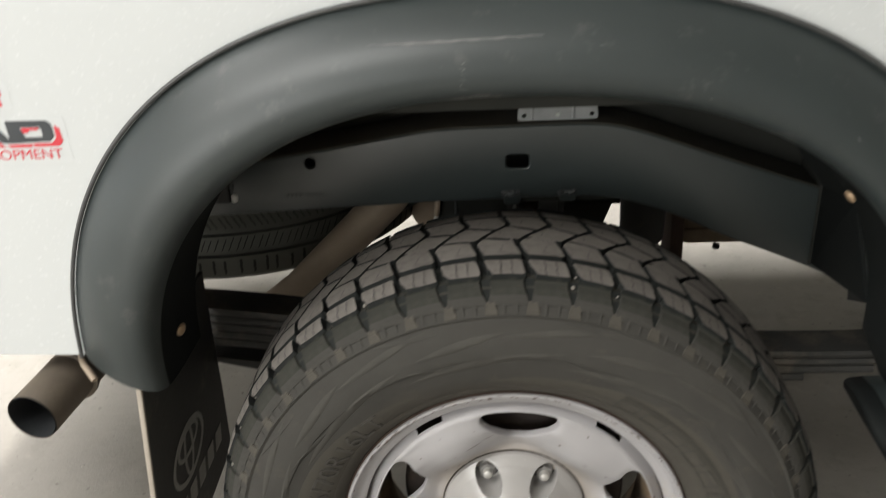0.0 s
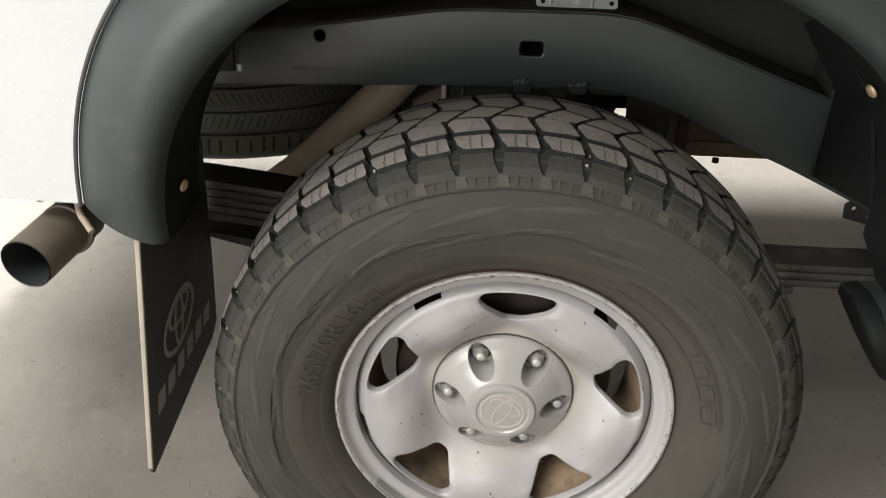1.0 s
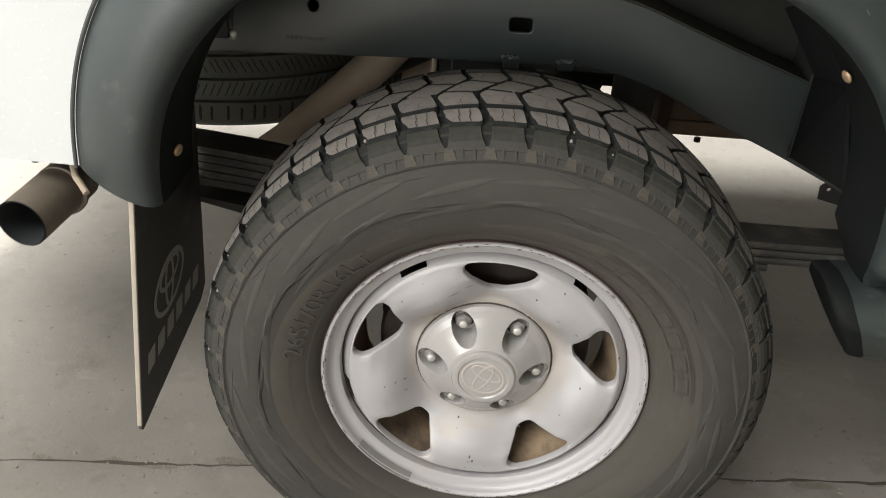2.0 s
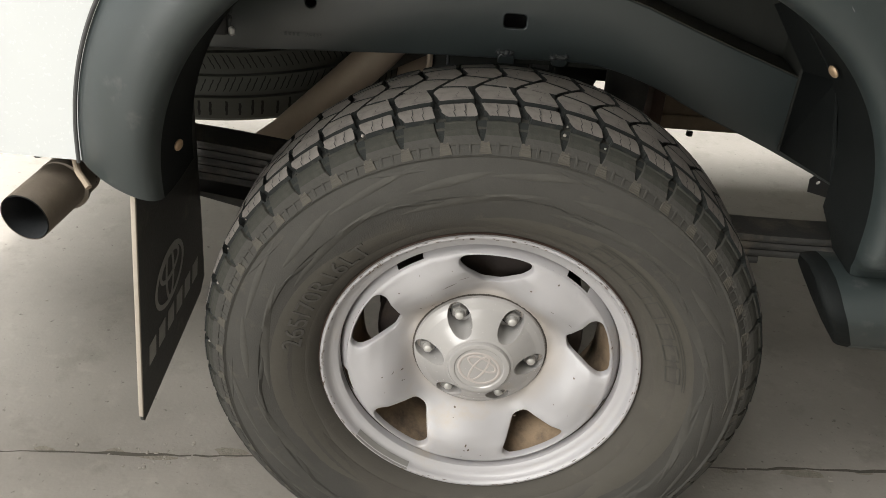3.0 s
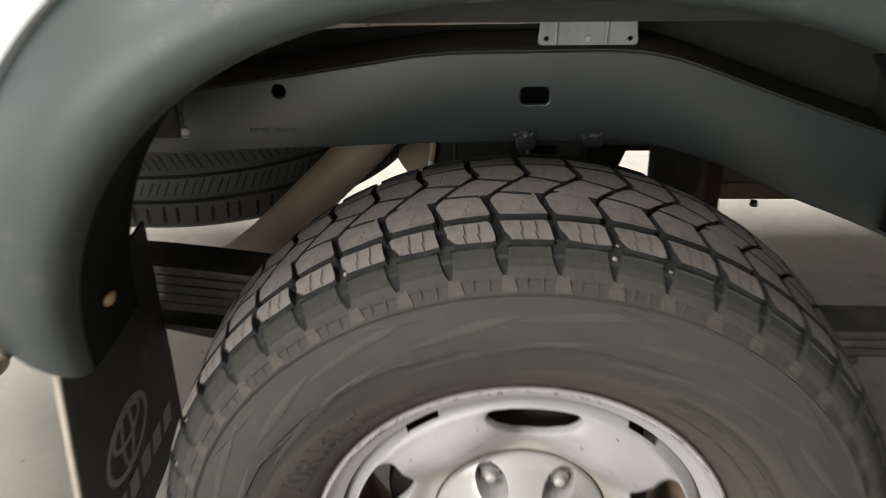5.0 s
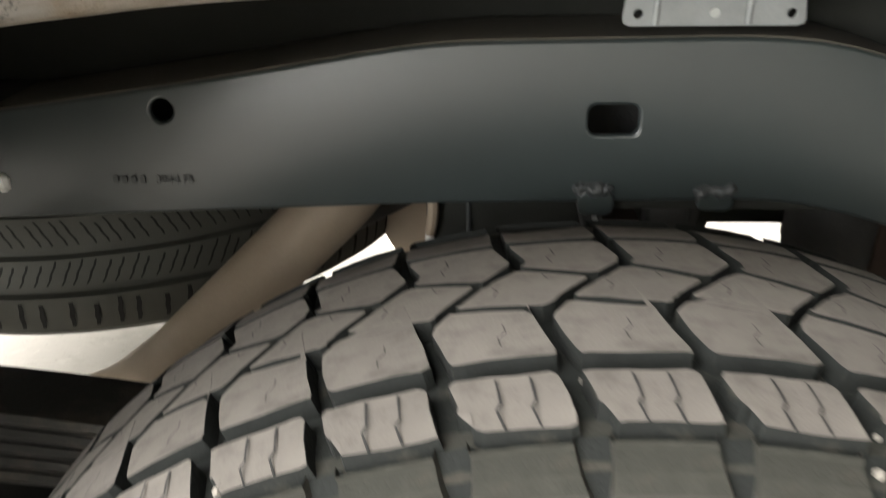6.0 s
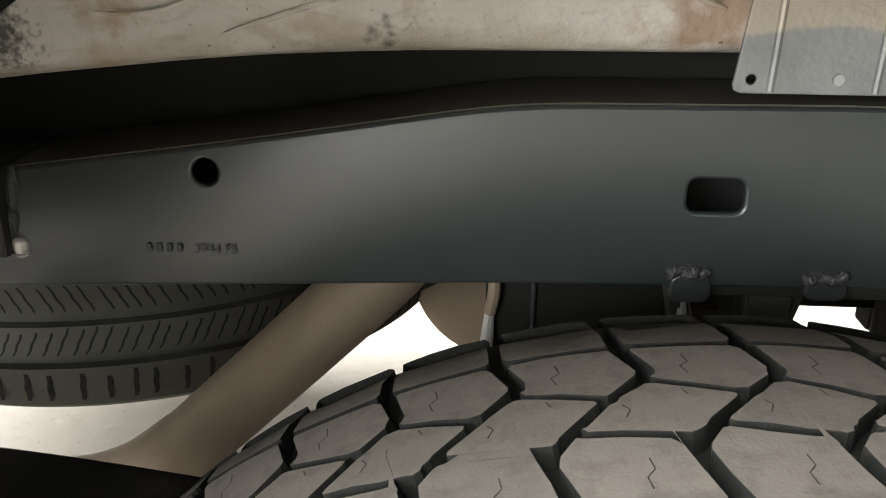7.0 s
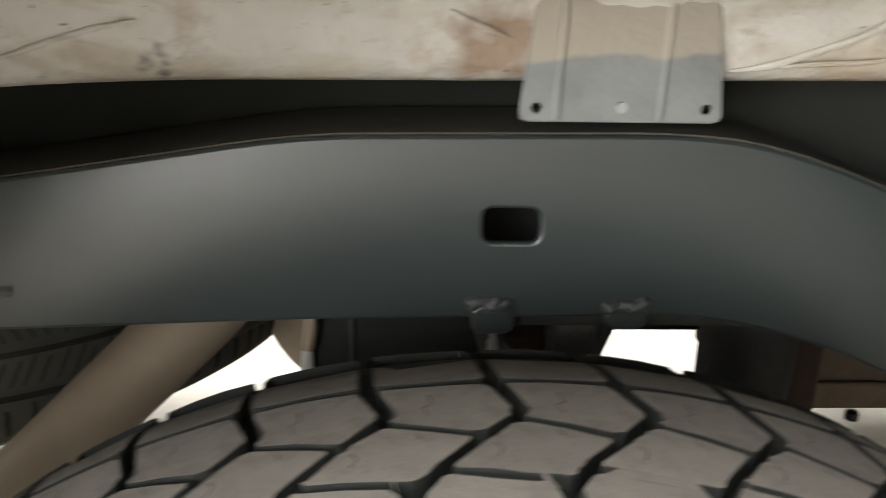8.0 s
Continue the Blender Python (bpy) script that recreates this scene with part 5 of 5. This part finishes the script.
def sheet_between(corners, thick, name, mat):
    """A thin four-cornered sheet, thickened towards the front of the truck."""
    bm = bmesh.new()
    front = [bm.verts.new(c) for c in corners]
    back = [bm.verts.new((c[0] + thick, c[1], c[2] + thick * 0.5)) for c in corners]
    bm.faces.new(front)
    bm.faces.new(back[::-1])
    for i in range(4):
        bm.faces.new((front[i], front[(i + 1) % 4], back[(i + 1) % 4], back[i]))
    bmesh.ops.recalc_face_normals(bm, faces=bm.faces)
    return part(name, bm, mat, truck)


# liners share the flange's colour with its painted shade
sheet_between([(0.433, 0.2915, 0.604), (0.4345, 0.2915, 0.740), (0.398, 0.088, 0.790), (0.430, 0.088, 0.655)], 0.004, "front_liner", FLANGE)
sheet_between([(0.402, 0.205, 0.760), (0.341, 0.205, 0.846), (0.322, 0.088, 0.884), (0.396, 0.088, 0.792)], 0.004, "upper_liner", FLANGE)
sheet_between([(0.436, 0.296, 0.600), (0.436, 0.388, 0.640), (0.436, 0.388, 0.93), (0.436, 0.296, 0.93)], 0.004, "liner_back", VOID)
part("liner_fold", tube([(0.4325, 0.291, 0.604), (0.4335, 0.2905, 0.735)], 0.003, 8, True), VOID, truck)
part("rear_house_wall", box(-0.60, -0.59, 0.06, 0.30, 0.62, 0.93, 0.003), DARK, truck)
tab = part("house_tab", plate([[(0.517, 0.512), (0.557, 0.502), (0.572, 0.514), (0.568, 0.530), (0.532, 0.552), (0.515, 0.534)], circle(0.530, 0.529, 0.0035, 12), circle(0.556, 0.516, 0.0035, 12)], 0.004, 0.001, side_plane(0.345)), DARK, truck)

# leaf spring
SPR = [(-0.80, 0.586), (-0.47, 0.562), (-0.33, 0.545), (-0.15, 0.515), (0.0, 0.496), (0.15, 0.480), (0.38, 0.467), (0.55, 0.466), (0.80, 0.480)]
spring = thing("leaf_spring", (0, 0.3, 0.49), label="black steel leaf spring pack under the rail", category="leaf spring")
for k, (x0, x1) in enumerate(((-0.80, 0.80), (-0.74, 0.74), (-0.62, 0.54), (-0.54, 0.44), (-0.46, 0.36))):
    n = 40
    lx = [x0 + (x1 - x0) * i / n for i in range(n + 1)]
    lz = soft_line(SPR, lx, 0.08)
    bm = bmesh.new()
    rows = []
    for x, z in zip(lx, lz):
        top = z - k * 0.0135 - 0.49
        rows.append([bm.verts.new((x, y, zz)) for y, zz in ((-0.030, top), (0.030, top), (0.032, top - 0.006), (0.030, top - 0.0115), (-0.030, top - 0.0115), (-0.032, top - 0.006))])
    for a, b in zip(rows, rows[1:]):
        for i in range(6):
            bm.faces.new((a[i], a[(i + 1) % 6], b[(i + 1) % 6], b[i]))
    bm.faces.new(rows[0])
    bm.faces.new(rows[-1][::-1])
    part("leaf", bm, LEAFSTEEL, spring)
bm = bmesh.new()
rows = []
for i in range(31):
    x = -0.52 + 0.88 * i / 30
    top = 0.482 - 0.055 * min(1, i / 12) - 0.49
    th = 0.003 + 0.019 * min(1.0, i / 7)
    rows.append([bm.verts.new((x, y, zz)) for y, zz in ((-0.030, top), (0.030, top), (0.030, top - th), (-0.030, top - th))])
for a, b in zip(rows, rows[1:]):
    for i in range(4):
        bm.faces.new((a[i], a[(i + 1) % 4], b[(i + 1) % 4], b[i]))
bm.faces.new(rows[0])
bm.faces.new(rows[-1][::-1])
part("helper_leaf", bm, LEAFSTEEL, spring)

# exhaust
exhaust = thing("exhaust", (0, 0, 0), label="dusty tan steel exhaust pipe with an open cut tip", category="exhaust pipe")
part("pipe", tube([(0.12, 0.47, 0.72), (0.02, 0.455, 0.755), (-0.08, 0.445, 0.745), (-0.16, 0.445, 0.692), (-0.204, 0.445, 0.645), (-0.331, 0.445, 0.520), (-0.365, 0.445, 0.489), (-0.418, 0.443, 0.453), (-0.48, 0.435, 0.441), (-0.58, 0.40, 0.47), (-0.62, 0.32, 0.53), (-0.59, 0.22, 0.582), (-0.560, 0.13, 0.594), (-0.564, 0.04, 0.591)], 0.0305, 24, radii=[0.0305] * 10 + [0.0285, 0.0265, 0.0260, 0.0260]), PIPE, exhaust)
part("tip", tube([(-0.556, 0.085, 0.594), (-0.565, 0.025, 0.591), (-0.574, -0.035, 0.588)], 0.0320, 28), TIPSTEEL, exhaust, "darkened dusty cut tail tip")
part("tip_inside", tube([(-0.556, 0.085, 0.594), (-0.565, 0.025, 0.591), (-0.5741, -0.0352, 0.588)], 0.0303, 24, False), SOOTSHADE, exhaust)
bm = tube([(-0.557, 0.075, 0.5937), (-0.5572, 0.073, 0.5937)], 0.0315, 24, True)
part("tip_plug", bm, SOOTSHADE, exhaust)
sil = part("silencer", lathe([(0.0005, 0.70), (0.095, 0.702), (0.109, 0.708), (0.112, 0.72), (0.112, 0.95), (0.10, 0.96), (0.0005, 0.96)], 48), PIPE, exhaust, "dusty round silencer body")
sil.location = (-0.085, 0, 0.550)
part("hanger_rod", tube([(-0.530, 0.030, 0.642), (-0.523, 0.018, 0.630), (-0.514, 0.010, 0.623), (-0.505, 0.002, 0.616)], 0.0042, 10, True), PIPE, exhaust)
part("hanger_strap", tube([(-0.5585, 0.050, 0.592), (-0.5590, 0.044, 0.592)], 0.0345, 24, True), TIPSTEEL, exhaust)

# spare wheel slung under the bed
spare = thing("spare_wheel", (-0.53, 0.83, 0.605), label="black spare tyre slung flat under the bed", category="spare wheel")
ring = [(0.21, -0.085), (0.25, -0.108), (0.30, -0.118), (0.345, -0.110), (0.362, -0.098), (0.367, -0.080), (0.367, -0.079)]
grooves = []
for y0 in (-0.052, -0.012, 0.030):
    grooves += [(0.3695, y0 - 0.006), (0.362, y0 - 0.004), (0.362, y0 + 0.004), (0.3695, y0 + 0.006)]
prof = ring + [(0.3690, -0.070)] + grooves + [(0.3690, 0.070)] + [(r, -y) for r, y in ring[::-1]]
sp = part("spare_tyre", lathe(prof, 140), SPARE, spare, "black ribbed road tyre")
sp.rotation_euler = (radians(90), 0, 0)
# tread cuts as dark strips on the surface, painting the shade in them
bm = bmesh.new()
rng = random.Random(17)
for count, h0, h1, wide, lean in ((104, -0.091, -0.060, 0.0024, 0.006), (190, -0.045, -0.018, 0.0012, 0.035), (190, -0.004, 0.022, 0.0012, -0.035), (104, 0.040, 0.100, 0.0024, 0.006)):
    for i in range(count):
        a0 = 2 * math.pi * (i + rng.uniform(-0.14, 0.14)) / count
        prev = None
        long_ = rng.uniform(0.75, 1.0)
        for k in range(5):
            t = k / 4 * long_
            h = h0 + (h1 - h0) * t
            a = a0 + lean * t + (0.0012 if k % 2 else -0.0012)
            r = 0.3698 if abs(h) < 0.070 else 0.3698 - 0.075 * (abs(h) - 0.070) - 2.0 * max(0, abs(h) - 0.080) ** 1.5
            half = wide * (0.5 + 0.5 * math.sin(math.pi * (0.15 + 0.7 * t))) / 0.37
            row = [bm.verts.new((r * math.cos(b), r * math.sin(b), h)) for b in (a - half, a + half)]
            if prev:
                bm.faces.new((prev[0], prev[1], row[1], row[0]))
            prev = row
tagged(part("tread_cut_shade", bm, SIPE, spare), kind="stuff")
part("spare_rim", lathe([(0.205, -0.085), (0.215, -0.07), (0.19, -0.05), (0.05, -0.02), (0.0005, -0.02)], 64), STEEL, spare).rotation_euler = (radians(90), 0, 0)

# mud flap
flap = thing("mud_flap", (-0.455, 0.13, 0.44), label="black rubber mud flap with faded grey print", category="mud flap")


def flap_plane(x):
    """u = y, v = z, facing the wheel."""
    return Matrix(((0, 0, 1, x), (1, 0, 0, 0), (0, 1, 0, 0), (0, 0, 0, 1)))


lean = Matrix.Translation((0, 0, 0)) @ Matrix.Rotation(radians(5.5), 4, "Y")
to_flap = Matrix.Translation((0.010, -0.13, 0.17)) @ lean
part("rubber_sheet", plate([[(-0.012, 0.03), (-0.012, -0.368), (-0.006, -0.375), (0.280, -0.345), (0.304, -0.325), (0.284, -0.20), (0.238, 0.03)]], 0.005, 0.001, to_flap @ flap_plane(0)), FLAP, flap)
part("worn_edge", plate([rounded(-0.0155, -0.0105, -0.360, 0.01, 0.002)], 0.0065, 0.001, to_flap @ flap_plane(0)), FLAPEDGE, flap)


def flap_ring(cy, cz, ry, rz, w):
    out = [(cy + (ry + w) * math.cos(2 * math.pi * k / 36), cz + (rz + w) * math.sin(2 * math.pi * k / 36)) for k in range(36)]
    inn = [(cy + (ry - w) * math.cos(2 * math.pi * k / 36), cz + (rz - w) * math.sin(2 * math.pi * k / 36)) for k in range(36)]
    return [out, inn]


for args in ((0.115, -0.195, 0.062, 0.043, 0.0042), (0.115, -0.178, 0.040, 0.020, 0.0036), (0.115, -0.193, 0.016, 0.042, 0.0036)):
    part("print_ring", plate(flap_ring(*args), 0.0006, 0, to_flap @ flap_plane(0.0032)), FLAPPRINT, flap)
for k in range(6):
    y0 = 0.018 + 0.042 * k
    part("print_bar", plate([[(y0, -0.290), (y0 + 0.028, -0.290), (y0 + 0.030, -0.256), (y0 + 0.002, -0.256)]], 0.0006, 0, to_flap @ flap_plane(0.0032)), FLAPPRINT, flap)

# side step ahead of the wheel
step_ob = thing("side_step", (0.5, 0.03, 0.55), label="black moulded plastic side step end, scuffed", category="side step")
STEP_SECT = [(-0.085, 0.006), (-0.080, 0.022), (-0.066, 0.034), (-0.045, 0.041), (-0.010, 0.043), (0.030, 0.034), (0.050, 0.010), (0.054, -0.020), (0.045, -0.055), (0.020, -0.075), (-0.030, -0.075), (-0.065, -0.045), (-0.082, -0.005)]


def step_piece(stations, capped):
    bm = bmesh.new()
    rows = []
    for x, s in stations:
        rows.append([bm.verts.new((x + (0.056 * (0.034 - z) / 0.109 + 8 * max(0.0, z - 0.012) ** 2 if x < 0.25 else 0.0) - 0.098, y * s, z * s - 0.015)) for y, z in STEP_SECT])
    n = len(STEP_SECT)
    for a, b in zip(rows, rows[1:]):
        for i in range(n):
            bm.faces.new((a[i], a[(i + 1) % n], b[(i + 1) % n], b[i]))
    if capped:
        bm.faces.new(rows[0][::-1])
    return bm


step_body = part("step_body", step_piece(((0.022, 1.0), (0.1, 1.01), (0.2, 1.015), (0.3, 1.0), (0.68, 1.0)), False), FLARE, step_ob, angle=50)
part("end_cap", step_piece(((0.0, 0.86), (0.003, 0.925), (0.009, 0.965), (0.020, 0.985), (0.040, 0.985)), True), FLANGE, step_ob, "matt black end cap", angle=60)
for k, (x, z) in enumerate(((0.07, -0.01), (0.105, -0.03), (0.125, 0.012))):
    rng = random.Random(50 + k)
    part("scuff", tube([(x - 0.085, -0.089, z), (x - 0.0835, -0.089, z + 0.0022)], 0.0015, 6, True), SCRATCH, step_body)

# pieces seen over the tyre, below the rail
part("bump_stop", tube([(0.213, 0.42, 0.71), (0.213, 0.42, 0.66), (0.213, 0.425, 0.59)], 0.035, 20, True, radii=[0.037, 0.036, 0.034]), DARK, truck, "black rubber bump stop")
part("stop_bracket", box(0.262, 0.284, 0.44, 0.52, 0.50, 0.72, 0.004), RUSTDARK, truck)
tank = part("fuel_tank", box(0.286, 0.95, 0.50, 1.15, 0.530, 0.70, 0.018), TANPLATE, truck, "dusty brown fuel tank")
part("tank_seam", box(0.284, 0.95, 0.494, 0.50, 0.560, 0.566, 0.002), TANPLATE, tank)
part("tank_bolt", tube([(0.352, 0.503, 0.533), (0.352, 0.503, 0.526)], 0.006, 8, True), DARK, tank)
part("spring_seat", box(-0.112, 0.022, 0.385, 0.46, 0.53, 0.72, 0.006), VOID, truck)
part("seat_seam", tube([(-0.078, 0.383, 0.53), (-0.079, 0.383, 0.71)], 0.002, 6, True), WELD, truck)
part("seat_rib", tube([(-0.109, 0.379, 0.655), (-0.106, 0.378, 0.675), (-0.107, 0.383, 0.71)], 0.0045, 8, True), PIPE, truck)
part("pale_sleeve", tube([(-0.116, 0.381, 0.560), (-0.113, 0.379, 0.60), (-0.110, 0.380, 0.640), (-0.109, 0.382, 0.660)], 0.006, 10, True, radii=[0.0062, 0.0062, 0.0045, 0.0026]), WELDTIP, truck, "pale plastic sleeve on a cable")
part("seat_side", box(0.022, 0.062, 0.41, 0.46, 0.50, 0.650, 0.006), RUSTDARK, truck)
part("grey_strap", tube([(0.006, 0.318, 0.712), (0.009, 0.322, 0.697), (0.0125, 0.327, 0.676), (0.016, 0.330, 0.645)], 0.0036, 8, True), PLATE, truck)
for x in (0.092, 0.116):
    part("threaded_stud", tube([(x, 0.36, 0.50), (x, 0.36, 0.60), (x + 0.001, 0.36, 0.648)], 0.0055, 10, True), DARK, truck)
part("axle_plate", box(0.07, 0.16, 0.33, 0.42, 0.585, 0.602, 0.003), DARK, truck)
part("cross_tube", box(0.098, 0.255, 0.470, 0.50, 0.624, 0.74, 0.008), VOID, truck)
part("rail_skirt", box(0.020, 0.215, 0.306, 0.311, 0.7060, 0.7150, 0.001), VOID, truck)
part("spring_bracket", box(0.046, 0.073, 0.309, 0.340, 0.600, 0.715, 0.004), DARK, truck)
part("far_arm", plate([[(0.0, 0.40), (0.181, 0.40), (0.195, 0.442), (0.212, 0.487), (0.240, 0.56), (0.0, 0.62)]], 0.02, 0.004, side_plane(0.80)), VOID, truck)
part("rear_pipe", tube([(-0.02, 0.50, 0.655), (0.06, 0.50, 0.650), (0.09, 0.50, 0.648)], 0.007, 10, True), TANPLATE, truck)
part("hanger_plate", box(0.222, 0.268, 0.53, 0.56, 0.577, 0.71, 0.004), DARK, truck)
part("dark_strut", tube([(-0.02, 0.55, 0.692), (-0.12, 0.55, 0.640), (-0.31, 0.55, 0.540)], 0.016, 14, True), DARK, truck)
part("brake_hose", tube([(-0.105, 0.74, 0.62), (-0.112, 0.745, 0.55), (-0.119, 0.75, 0.49), (-0.124, 0.79, 0.43), (-0.10, 0.80, 0.38)], 0.0065, 10, True), WELDTIP, truck, "pale rubber brake hose")
part("hose_bracket", box(-0.112, -0.098, 0.735, 0.745, 0.50, 0.66, 0.002), TANPLATE, truck)
